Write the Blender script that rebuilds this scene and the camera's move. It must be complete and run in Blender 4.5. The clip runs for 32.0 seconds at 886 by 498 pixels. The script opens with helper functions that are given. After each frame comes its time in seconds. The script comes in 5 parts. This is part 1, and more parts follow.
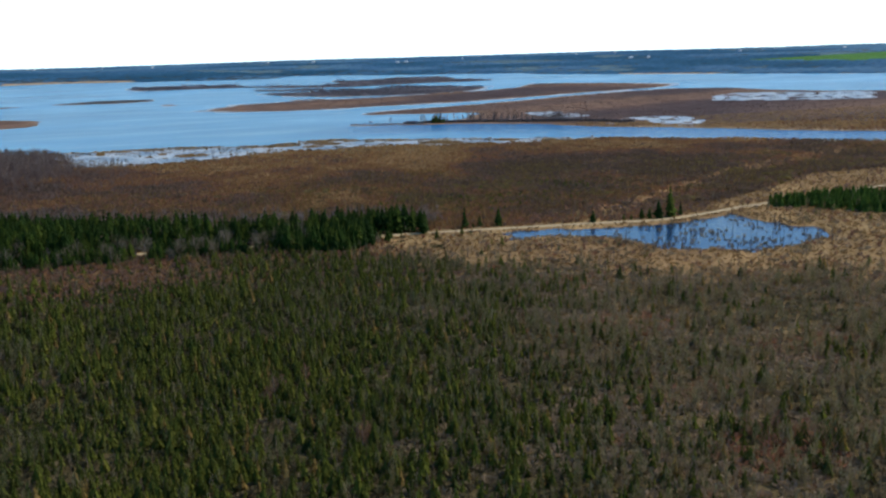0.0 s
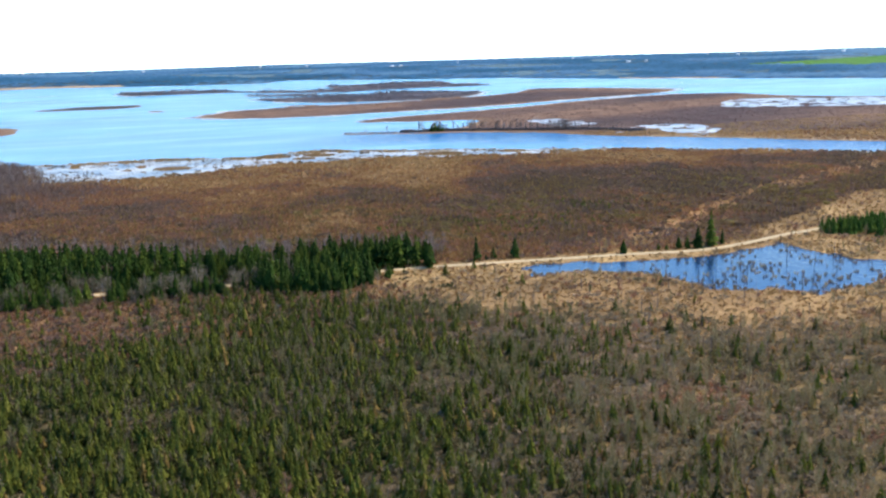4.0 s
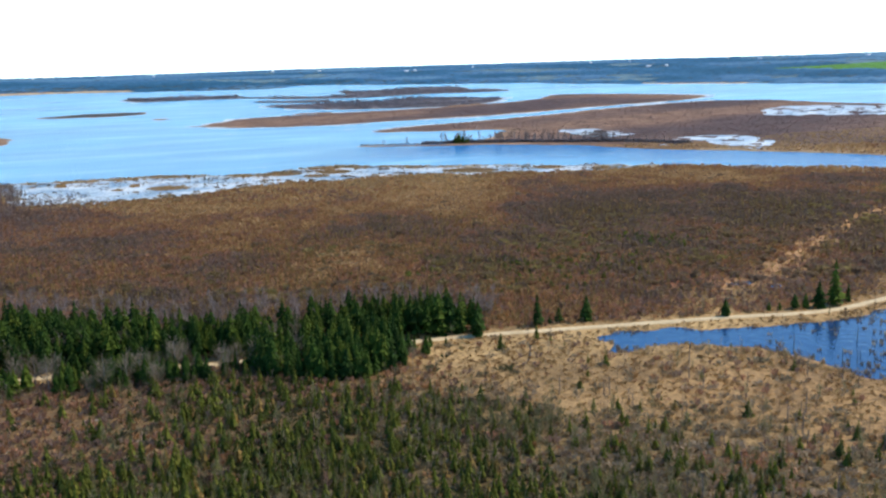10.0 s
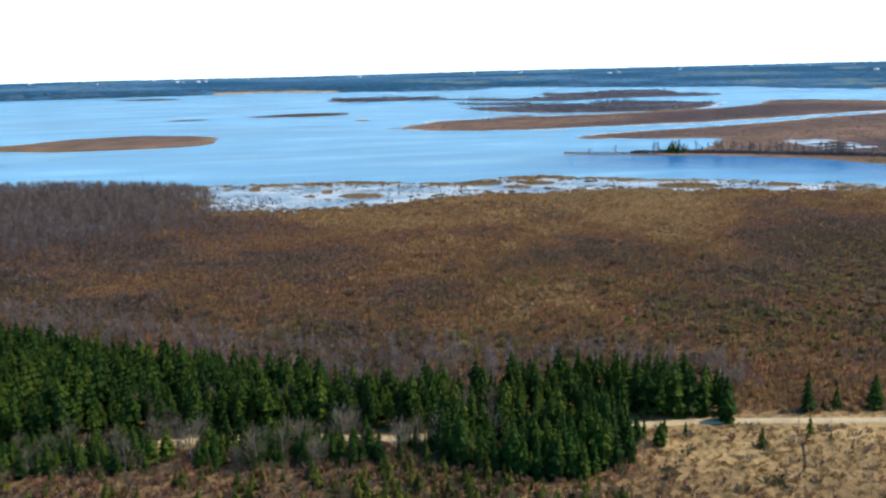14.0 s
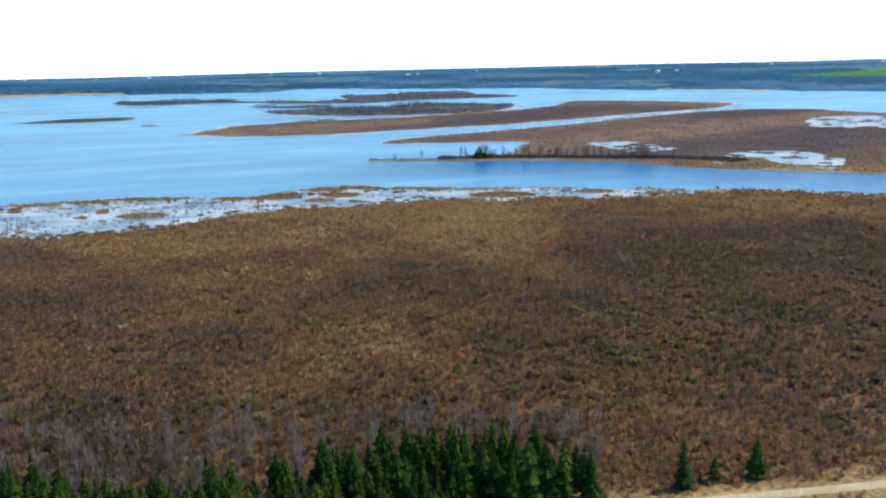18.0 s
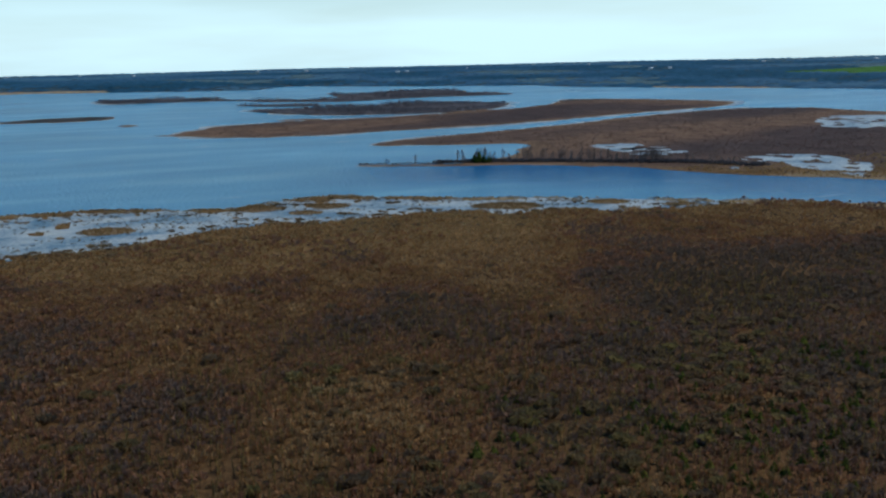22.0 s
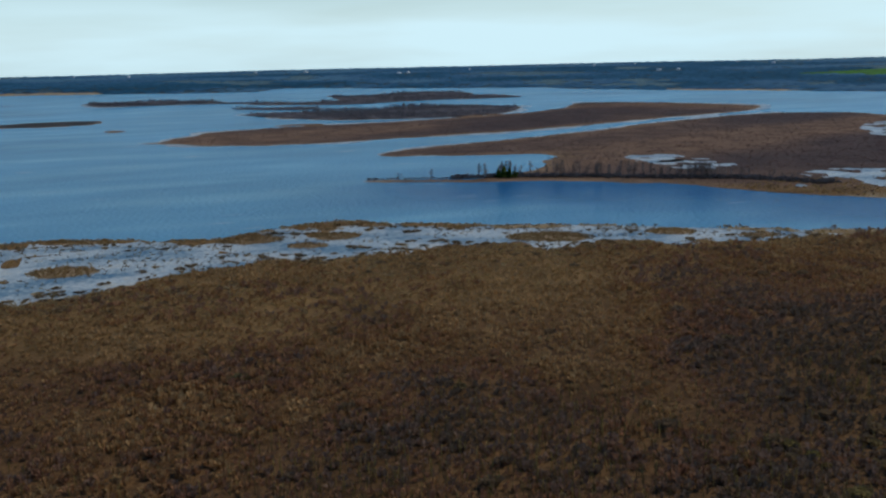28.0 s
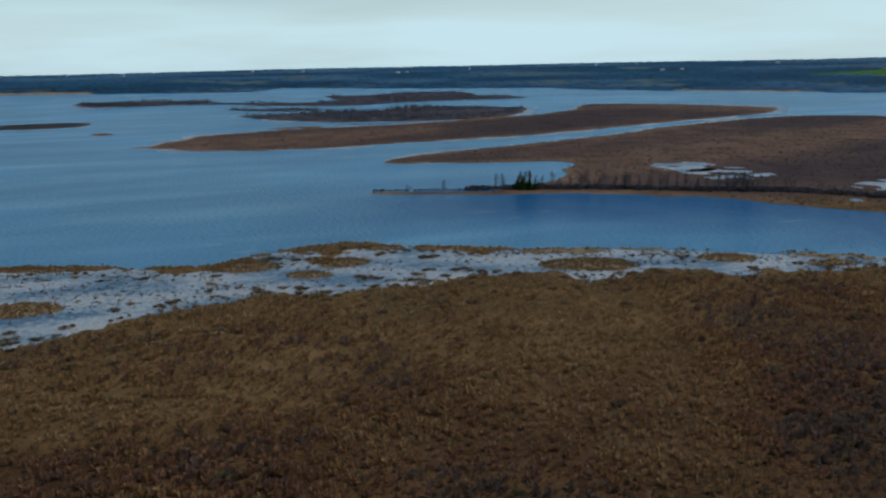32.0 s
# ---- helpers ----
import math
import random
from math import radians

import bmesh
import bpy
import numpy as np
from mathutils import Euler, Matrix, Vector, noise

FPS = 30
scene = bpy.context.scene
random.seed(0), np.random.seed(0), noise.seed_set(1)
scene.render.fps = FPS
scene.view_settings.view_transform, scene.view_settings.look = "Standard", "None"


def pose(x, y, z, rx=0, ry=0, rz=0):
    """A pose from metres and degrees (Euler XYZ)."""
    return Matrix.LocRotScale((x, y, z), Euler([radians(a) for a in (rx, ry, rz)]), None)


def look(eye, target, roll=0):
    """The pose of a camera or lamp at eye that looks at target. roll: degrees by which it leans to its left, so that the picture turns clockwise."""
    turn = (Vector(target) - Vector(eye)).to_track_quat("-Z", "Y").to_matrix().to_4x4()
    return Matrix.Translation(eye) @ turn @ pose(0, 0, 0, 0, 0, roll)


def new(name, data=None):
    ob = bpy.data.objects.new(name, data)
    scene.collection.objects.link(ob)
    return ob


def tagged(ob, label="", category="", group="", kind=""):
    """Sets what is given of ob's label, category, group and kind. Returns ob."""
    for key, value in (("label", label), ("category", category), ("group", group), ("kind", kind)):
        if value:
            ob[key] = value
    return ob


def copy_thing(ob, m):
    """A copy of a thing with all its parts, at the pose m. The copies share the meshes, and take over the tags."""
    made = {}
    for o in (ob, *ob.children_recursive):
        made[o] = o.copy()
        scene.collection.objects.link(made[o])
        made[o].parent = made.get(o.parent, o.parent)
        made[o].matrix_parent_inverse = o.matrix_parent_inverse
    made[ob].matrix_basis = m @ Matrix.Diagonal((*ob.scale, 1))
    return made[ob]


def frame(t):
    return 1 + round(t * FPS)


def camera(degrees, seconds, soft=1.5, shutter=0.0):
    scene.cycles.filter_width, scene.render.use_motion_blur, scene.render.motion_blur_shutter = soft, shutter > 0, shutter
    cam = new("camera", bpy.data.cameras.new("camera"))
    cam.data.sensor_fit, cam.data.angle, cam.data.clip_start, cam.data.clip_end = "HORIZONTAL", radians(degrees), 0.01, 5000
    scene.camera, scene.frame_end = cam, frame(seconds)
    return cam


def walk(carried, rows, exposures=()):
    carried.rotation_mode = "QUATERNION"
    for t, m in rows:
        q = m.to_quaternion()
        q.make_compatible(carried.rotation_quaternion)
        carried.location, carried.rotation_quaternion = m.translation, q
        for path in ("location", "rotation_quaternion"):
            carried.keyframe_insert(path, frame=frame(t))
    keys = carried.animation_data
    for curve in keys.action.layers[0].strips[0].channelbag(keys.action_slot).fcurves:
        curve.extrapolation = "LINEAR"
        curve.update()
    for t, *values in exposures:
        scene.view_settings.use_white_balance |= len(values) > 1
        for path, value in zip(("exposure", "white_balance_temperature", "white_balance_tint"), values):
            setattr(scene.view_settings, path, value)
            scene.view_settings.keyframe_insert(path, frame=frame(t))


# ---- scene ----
cam = camera(49.52, 32.0, soft=2.3, shutter=0.5)
# The flight: seconds, eye, heading to the left of +y, pitch and roll in degrees
ROWS = [
    (0.0, -0.00, -0.00, 75.00, -19.436, -11.810, -1.664),
    (0.5, 1.54, 6.63, 75.06, -19.639, -11.777, -1.639),
    (1.0, 3.10, 13.28, 75.15, -19.696, -11.764, -1.648),
    (1.5, 4.73, 19.95, 75.27, -19.942, -11.744, -1.630),
    (2.0, 6.40, 26.63, 75.42, -20.013, -11.714, -1.716),
    (2.5, 8.18, 33.27, 75.56, -19.987, -11.704, -1.709),
    (3.0, 9.96, 39.86, 75.66, -19.886, -11.683, -1.698),
    (3.5, 11.70, 46.43, 75.72, -19.854, -11.638, -1.698),
    (5.5, 18.32, 72.71, 75.86, -19.500, -11.550, -1.663),
    (6.0, 19.73, 79.26, 75.88, -19.385, -11.541, -1.717),
    (6.5, 20.97, 85.78, 75.92, -19.347, -11.511, -1.675),
    (7.0, 22.13, 92.29, 75.97, -19.311, -11.469, -1.694),
    (7.5, 23.31, 98.80, 76.04, -19.289, -11.445, -1.650),
    (8.0, 24.57, 105.29, 76.12, -19.369, -11.429, -1.646),
    (8.5, 25.94, 111.79, 76.18, -19.412, -11.403, -1.672),
    (9.0, 27.38, 118.31, 76.23, -19.402, -11.365, -1.695),
    (9.5, 28.83, 124.84, 76.29, -19.222, -11.354, -1.671),
    (10.0, 30.27, 131.41, 76.34, -19.091, -11.341, -1.703),
    (10.5, 31.72, 137.98, 76.38, -19.043, -11.308, -1.678),
    (11.0, 33.20, 144.60, 76.38, -18.978, -11.292, -1.672),
    (11.5, 34.67, 151.49, 76.35, -18.970, -11.287, -1.637),
    (12.0, 36.03, 158.70, 76.30, -17.476, -11.246, -1.680),
    (12.5, 37.20, 166.10, 76.23, -13.331, -11.111, -1.695),
    (13.0, 38.04, 173.40, 76.14, -9.010, -10.979, -1.628),
    (13.5, 38.57, 180.47, 76.06, -6.935, -10.905, -1.572),
    (14.0, 39.02, 187.24, 76.04, -7.413, -10.923, -1.500),
    (14.5, 39.56, 193.68, 76.09, -11.742, -11.027, -1.484),
    (15.0, 40.38, 199.80, 76.19, -16.419, -11.141, -1.413),
    (15.5, 41.50, 205.75, 76.29, -18.074, -11.164, -1.431),
    (17.5, 47.46, 228.75, 76.42, -19.212, -11.142, -1.330),
    (18.0, 49.07, 234.64, 76.47, -19.238, -11.141, -1.305),
    (18.5, 50.78, 240.72, 76.53, -19.400, -11.135, -1.316),
    (19.0, 52.52, 246.96, 76.61, -19.399, -11.193, -1.375),
    (19.5, 54.24, 253.34, 76.69, -19.511, -11.236, -1.349),
    (20.0, 55.91, 259.79, 76.75, -19.637, -11.270, -1.322),
    (20.5, 57.50, 266.27, 76.76, -19.723, -11.286, -1.304),
    (21.0, 59.02, 272.76, 76.74, -19.755, -11.317, -1.345),
    (21.5, 60.46, 279.25, 76.68, -19.812, -11.330, -1.332),
    (22.0, 61.89, 285.79, 76.62, -19.906, -11.330, -1.329),
    (22.5, 63.31, 292.46, 76.58, -19.922, -11.344, -1.320),
    (23.0, 64.74, 299.35, 76.56, -19.922, -11.347, -1.300),
    (23.5, 66.17, 306.43, 76.57, -19.975, -11.345, -1.268),
    (24.0, 67.61, 313.63, 76.59, -20.016, -11.337, -1.294),
    (24.5, 69.12, 320.86, 76.61, -20.015, -11.331, -1.309),
    (25.0, 70.62, 328.06, 76.62, -19.999, -11.328, -1.313),
    (25.5, 72.08, 335.20, 76.63, -20.013, -11.327, -1.293),
    (27.5, 77.53, 363.64, 76.72, -20.019, -11.285, -1.280),
    (28.0, 78.81, 370.78, 76.74, -19.992, -11.277, -1.278),
    (28.5, 79.99, 377.95, 76.78, -20.089, -11.302, -1.253),
    (29.0, 81.18, 385.11, 76.82, -20.202, -11.293, -1.215),
    (29.5, 82.41, 392.20, 76.87, -20.360, -11.265, -1.170),
    (30.0, 83.69, 399.17, 76.90, -20.368, -11.283, -1.176),
    (30.5, 85.07, 406.09, 76.91, -20.330, -11.301, -1.166),
    (31.0, 86.43, 413.08, 76.94, -20.284, -11.322, -1.178),
    (31.5, 87.80, 420.13, 77.00, -20.230, -11.315, -1.180),
    (32.0, 89.16, 427.19, 77.07, -20.200, -11.313, -1.155),
]


def flown(row):
    t, x, y, z, yaw, pitch, roll = row
    a, b = radians(yaw), radians(pitch)
    ahead = Vector((-math.sin(a) * math.cos(b), math.cos(a) * math.cos(b), math.sin(b)))
    eye = Vector((x, y, z))
    return t, look(eye, eye + 100 * ahead, roll)


EXPOSURES = [(0.0, -0.06, 6500, 13), (0.6, 0.92, 6600, 17), (6.0, 0.88, 6600, 16), (10.0, 0.71, 6550, 14), (14.0, 0.50, 6500, 11), (18.0, 0.50, 6500, 9), (19.0, 0.34, 6350, 6), (20.0, -0.22, 5950, 1), (21.0, -0.30, 6050, 3), (22.0, -0.79, 6250, 6), (25.0, -0.82, 6400, 9), (32.0, -1.14, 6450, 9)]
walk(cam, [flown(row) for row in ROWS], EXPOSURES)

# ---- world and sun ----
SUN_ELEVATION, SUN_AZIMUTH = radians(50), radians(92)
world = bpy.data.worlds.new("world")
scene.world = world
world.use_nodes = True
nt = world.node_tree
nt.nodes.clear()


def wire(tree, a, b):
    tree.links.new(a, b)


sky = nt.nodes.new("ShaderNodeTexSky")
sky.sky_type = "NISHITA"
sky.sun_disc = False
sky.sun_elevation, sky.sun_rotation = SUN_ELEVATION, SUN_AZIMUTH
sky.altitude, sky.air_density, sky.dust_density, sky.ozone_density = 300, 1.0, 1.0, 1.5
coord = nt.nodes.new("ShaderNodeTexCoord")
sep = nt.nodes.new("ShaderNodeSeparateXYZ")
wire(nt, coord.outputs["Generated"], sep.inputs[0])
# thin high cloud, thickest towards the horizon
haze = nt.nodes.new("ShaderNodeMapRange")
haze.inputs["From Min"].default_value, haze.inputs["From Max"].default_value = 0.03, 0.13
haze.inputs["To Min"].default_value, haze.inputs["To Max"].default_value = 0.97, 0.02
wire(nt, sep.outputs[2], haze.inputs["Value"])
stretch = nt.nodes.new("ShaderNodeMapping")
stretch.inputs["Scale"].default_value = (2.0, 2.0, 16.0)
wire(nt, coord.outputs["Generated"], stretch.inputs[0])
cloud = nt.nodes.new("ShaderNodeTexNoise")
cloud.inputs["Scale"].default_value, cloud.inputs["Detail"].default_value = 1.6, 5
wire(nt, stretch.outputs[0], cloud.inputs["Vector"])
cover = nt.nodes.new("ShaderNodeMapRange")
cover.inputs["From Min"].default_value, cover.inputs["From Max"].default_value = 0.35, 0.65
cover.inputs["To Min"].default_value, cover.inputs["To Max"].default_value = 0.78, 1.1
wire(nt, cloud.outputs["Fac"], cover.inputs["Value"])
mult = nt.nodes.new("ShaderNodeMath")
mult.operation, mult.use_clamp = "MULTIPLY", True
wire(nt, haze.outputs[0], mult.inputs[0])
wire(nt, cover.outputs[0], mult.inputs[1])
mixed = nt.nodes.new("ShaderNodeMix")
mixed.data_type = "RGBA"
mixed.inputs["B"].default_value = (11.4, 15.4, 16.9, 1)
wire(nt, mult.outputs[0], mixed.inputs["Factor"])
deep = nt.nodes.new("ShaderNodeHueSaturation")
deep.inputs["Saturation"].default_value, deep.inputs["Value"].default_value = 1.5, 1.5
wire(nt, sky.outputs[0], deep.inputs["Color"])
wire(nt, deep.outputs[0], mixed.inputs["A"])
back = nt.nodes.new("ShaderNodeBackground")
back.inputs["Strength"].default_value = 0.11
wire(nt, mixed.outputs["Result"], back.inputs["Color"])
outw = nt.nodes.new("ShaderNodeOutputWorld")
wire(nt, back.outputs[0], outw.inputs["Surface"])

sun = new("sun", bpy.data.lights.new("sun", "SUN"))
sun.data.energy, sun.data.angle, sun.data.color = 3.2, radians(3.0), (1.0, 0.93, 0.82)
way = Vector((math.sin(SUN_AZIMUTH) * math.cos(SUN_ELEVATION), math.cos(SUN_AZIMUTH) * math.cos(SUN_ELEVATION), math.sin(SUN_ELEVATION)))
sun.matrix_world = look(way * 300, (0, 0, 0))


# ---- materials ----
def material(name, rough=0.85, metal=0.0):
    m = bpy.data.materials.new(name)
    m.use_nodes = True
    tree = m.node_tree
    bsdf = tree.nodes["Principled BSDF"]
    bsdf.inputs["Roughness"].default_value, bsdf.inputs["Metallic"].default_value = rough, metal
    return m, tree, bsdf


def ramp_of(tree, source, stops):
    node = tree.nodes.new("ShaderNodeValToRGB")
    while len(node.color_ramp.elements) < len(stops):
        node.color_ramp.elements.new(0.5)
    for e, (p, c) in zip(node.color_ramp.elements, stops):
        e.position, e.color = p, (*c, 1)
    wire(tree, source, node.inputs[0])
    return node


def noise_of(tree, scale, detail=4, kind="Object"):
    where = tree.nodes.new("ShaderNodeTexCoord")
    node = tree.nodes.new("ShaderNodeTexNoise")
    node.inputs["Scale"].default_value, node.inputs["Detail"].default_value = scale, detail
    wire(tree, where.outputs[kind], node.inputs["Vector"])
    return node


def mix_of(tree, a, b, factor, how="MIX"):
    node = tree.nodes.new("ShaderNodeMix")
    node.data_type, node.blend_type = "RGBA", how
    for key, v in (("Factor", factor), ("A", a), ("B", b)):
        if isinstance(v, (int, float)):
            node.inputs[key].default_value = v
        elif isinstance(v, tuple):
            node.inputs[key].default_value = (*v, 1)
        else:
            wire(tree, v, node.inputs[key])
    return node.outputs["Result"]


def plant_material(name, stops, rough=0.9, spread=0.35, thin=0.4):
    """Colour by each plant's own tint, with a lighter and darker leaf here and there."""
    m, tree, bsdf = material(name, rough)
    attr = tree.nodes.new("ShaderNodeAttribute")
    attr.attribute_name = "tint"
    base = ramp_of(tree, attr.outputs["Fac"], stops)
    geo = tree.nodes.new("ShaderNodeNewGeometry")
    leaf = tree.nodes.new("ShaderNodeMapRange")
    leaf.inputs["To Min"].default_value, leaf.inputs["To Max"].default_value = 1 - spread, 1 + spread
    wire(tree, geo.outputs["Random Per Island"], leaf.inputs["Value"])
    hsv = tree.nodes.new("ShaderNodeHueSaturation")
    wire(tree, base.outputs[0], hsv.inputs["Color"])
    wire(tree, leaf.outputs[0], hsv.inputs["Value"])
    wire(tree, hsv.outputs[0], bsdf.inputs["Base Color"])
    bsdf.inputs["Specular IOR Level"].default_value = 0.15
    airy = tree.nodes.new("ShaderNodeBsdfTranslucent")
    wire(tree, hsv.outputs[0], airy.inputs["Color"])
    both = tree.nodes.new("ShaderNodeMixShader")
    both.inputs[0].default_value = thin
    wire(tree, bsdf.outputs[0], both.inputs[1])
    wire(tree, airy.outputs[0], both.inputs[2])
    wire(tree, both.outputs[0], tree.nodes["Material Output"].inputs["Surface"])
    return m


def tree_material(name, stops, rough=0.9, spread=0.3, thin=0.3):
    """As plant_material, but the tint comes from each object's own random number."""
    m, tree, bsdf = material(name, rough)
    info = tree.nodes.new("ShaderNodeObjectInfo")
    base = ramp_of(tree, info.outputs["Random"], stops)
    geo = tree.nodes.new("ShaderNodeNewGeometry")
    leaf = tree.nodes.new("ShaderNodeMapRange")
    leaf.inputs["To Min"].default_value, leaf.inputs["To Max"].default_value = 1 - spread, 1 + spread
    wire(tree, geo.outputs["Random Per Island"], leaf.inputs["Value"])
    hsv = tree.nodes.new("ShaderNodeHueSaturation")
    wire(tree, base.outputs[0], hsv.inputs["Color"])
    wire(tree, leaf.outputs[0], hsv.inputs["Value"])
    wire(tree, hsv.outputs[0], bsdf.inputs["Base Color"])
    bsdf.inputs["Specular IOR Level"].default_value = 0.15
    airy = tree.nodes.new("ShaderNodeBsdfTranslucent")
    wire(tree, hsv.outputs[0], airy.inputs["Color"])
    both = tree.nodes.new("ShaderNodeMixShader")
    both.inputs[0].default_value = thin
    wire(tree, bsdf.outputs[0], both.inputs[1])
    wire(tree, airy.outputs[0], both.inputs[2])
    wire(tree, both.outputs[0], tree.nodes["Material Output"].inputs["Surface"])
    return m


def ground_material():
    m, tree, bsdf = material("marsh_ground", 0.95)
    attr = tree.nodes.new("ShaderNodeAttribute")
    attr.attribute_name = "cover"
    n1 = noise_of(tree, 0.035, 6)
    n2 = noise_of(tree, 0.9, 5)
    big = ramp_of(tree, n1.outputs["Fac"], [(0.3, (0.62, 0.6, 0.58)), (0.7, (1.3, 1.28, 1.2))])
    fine = ramp_of(tree, n2.outputs["Fac"], [(0.3, (0.55, 0.52, 0.5)), (0.72, (1.35, 1.3, 1.25))])
    c = mix_of(tree, attr.outputs["Color"], big.outputs[0], 1.0, "MULTIPLY")
    c = mix_of(tree, c, fine.outputs[0], 1.0, "MULTIPLY")
    wire(tree, c, bsdf.inputs["Base Color"])
    bump = tree.nodes.new("ShaderNodeBump")
    bump.inputs["Strength"].default_value, bump.inputs["Distance"].default_value = 0.7, 0.5
    wire(tree, n2.outputs["Fac"], bump.inputs["Height"])
    wire(tree, bump.outputs[0], bsdf.inputs["Normal"])
    bsdf.inputs["Specular IOR Level"].default_value = 0.1
    return m


def streak_of(tree, along, across, detail=5):
    """Noise drawn out along the wind, which blows roughly across the flight."""
    where = tree.nodes.new("ShaderNodeTexCoord")
    turned = tree.nodes.new("ShaderNodeMapping")
    turned.inputs["Rotation"].default_value = (0, 0, radians(24))
    turned.inputs["Scale"].default_value = (along, across, 1)
    wire(tree, where.outputs["Object"], turned.inputs[0])
    node = tree.nodes.new("ShaderNodeTexNoise")
    node.inputs["Scale"].default_value, node.inputs["Detail"].default_value = 1.0, detail
    wire(tree, turned.outputs[0], node.inputs["Vector"])
    return node


def water_material(name, ripple, rough, colour, shine=0.5, channel=None):
    m, tree, bsdf = material(name, rough)
    bsdf.inputs["Specular IOR Level"].default_value = shine
    bsdf.inputs["IOR"].default_value = 1.33
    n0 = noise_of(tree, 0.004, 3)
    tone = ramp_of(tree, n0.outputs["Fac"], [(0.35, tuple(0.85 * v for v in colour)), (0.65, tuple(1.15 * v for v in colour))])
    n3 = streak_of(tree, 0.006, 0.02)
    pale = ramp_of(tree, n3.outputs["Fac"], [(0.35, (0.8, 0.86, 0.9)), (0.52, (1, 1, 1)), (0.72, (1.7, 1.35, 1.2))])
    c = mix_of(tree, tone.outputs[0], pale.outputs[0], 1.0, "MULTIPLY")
    if channel:
        attr = tree.nodes.new("ShaderNodeAttribute")
        attr.attribute_name = "channel_tone"
        c = mix_of(tree, c, channel, attr.outputs["Fac"])
        # thin rafts of drifting ice
        n4 = streak_of(tree, 0.02, 0.075, 7)
        raft = ramp_of(tree, n4.outputs["Fac"], [(0.66, (0, 0, 0)), (0.80, (0.6, 0.6, 0.6))])
        c = mix_of(tree, c, (0.46, 0.52, 0.50), raft.outputs[0])
    wire(tree, c, bsdf.inputs["Base Color"])
    n1 = noise_of(tree, 0.35, 4)
    n2 = streak_of(tree, 0.01, 0.03, 3)
    gust = tree.nodes.new("ShaderNodeMapRange")
    gust.inputs["From Min"].default_value, gust.inputs["From Max"].default_value = 0.35, 0.65
    gust.inputs["To Min"].default_value, gust.inputs["To Max"].default_value = 0.6 * ripple, ripple
    wire(tree, n2.outputs["Fac"], gust.inputs["Value"])
    bump = tree.nodes.new("ShaderNodeBump")
    bump.inputs["Distance"].default_value = 1.0
    wire(tree, gust.outputs[0], bump.inputs["Strength"])
    wire(tree, n1.outputs["Fac"], bump.inputs["Height"])
    wire(tree, bump.outputs[0], bsdf.inputs["Normal"])
    return m


def grainy(name, a, b, scale, rough=0.9):
    m, tree, bsdf = material(name, rough)
    n = noise_of(tree, scale, 6)
    n2 = noise_of(tree, scale * 12, 3)
    c = ramp_of(tree, n.outputs["Fac"], [(0.3, a), (0.7, b)])
    g = ramp_of(tree, n2.outputs["Fac"], [(0.3, (0.75, 0.75, 0.75)), (0.7, (1.2, 1.2, 1.2))])
    wire(tree, mix_of(tree, c.outputs[0], g.outputs[0], 1.0, "MULTIPLY"), bsdf.inputs["Base Color"])
    return m


GROUND = ground_material()
# lake's blue base colour stands in for sky reflected by the ripples
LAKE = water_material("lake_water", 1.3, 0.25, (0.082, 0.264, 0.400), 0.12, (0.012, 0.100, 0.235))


def ice_material():
    """Rotten spring ice, pale stubble and dark open water in small ragged patches."""
    m, tree, bsdf = material("rotten_ice", 0.4)
    n1 = noise_of(tree, 0.42, 8)
    n1.inputs["Roughness"].default_value = 0.68
    n2 = streak_of(tree, 0.03, 0.06, 4)
    both = tree.nodes.new("ShaderNodeMath")
    both.operation = "MULTIPLY_ADD"
    both.inputs[1].default_value = 0.45
    wire(tree, n2.outputs["Fac"], both.inputs[0])
    half = tree.nodes.new("ShaderNodeMath")
    half.operation = "MULTIPLY"
    half.inputs[1].default_value = 0.55
    wire(tree, n1.outputs["Fac"], half.inputs[0])
    wire(tree, half.outputs[0], both.inputs[2])
    c = ramp_of(tree, both.outputs[0], [(0.40, (0.05, 0.13, 0.19)), (0.46, (0.18, 0.25, 0.28)), (0.51, (0.37, 0.41, 0.40)), (0.57, (0.54, 0.56, 0.52)), (0.63, (0.48, 0.42, 0.28))])
    n3 = noise_of(tree, 1.7, 4)
    speck = ramp_of(tree, n3.outputs["Fac"], [(0.36, (0.30, 0.30, 0.30)), (0.47, (1, 1, 1)), (0.68, (1.25, 1.22, 1.15))])
    wire(tree, mix_of(tree, c.outputs[0], speck.outputs[0], 1.0, "MULTIPLY"), bsdf.inputs["Base Color"])
    bump = tree.nodes.new("ShaderNodeBump")
    bump.inputs["Strength"].default_value, bump.inputs["Distance"].default_value = 0.5, 0.2
    wire(tree, n1.outputs["Fac"], bump.inputs["Height"])
    wire(tree, bump.outputs[0], bsdf.inputs["Normal"])
    return m


CALM = ice_material()
POND = water_material("pond_water", 0.25, 0.06, (0.010, 0.038, 0.092), 0.42)
DITCH = water_material("ditch_water", 0.3, 0.35, (0.030, 0.024, 0.018), 0.15)
GRAVEL = grainy("gravel", (0.38, 0.285, 0.14), (0.50, 0.39, 0.21), 0.25)
BARK = grainy("conifer_bark", (0.05, 0.04, 0.03), (0.12, 0.10, 0.08), 1.5)
GREYBARK = grainy("grey_bark", (0.13, 0.115, 0.10), (0.27, 0.25, 0.23), 1.5)
CHAR = grainy("dead_wood", (0.07, 0.055, 0.045), (0.15, 0.13, 0.11), 1.2)
PALELOG = grainy("bleached_log", (0.36, 0.33, 0.28), (0.52, 0.48, 0.42), 1.2)
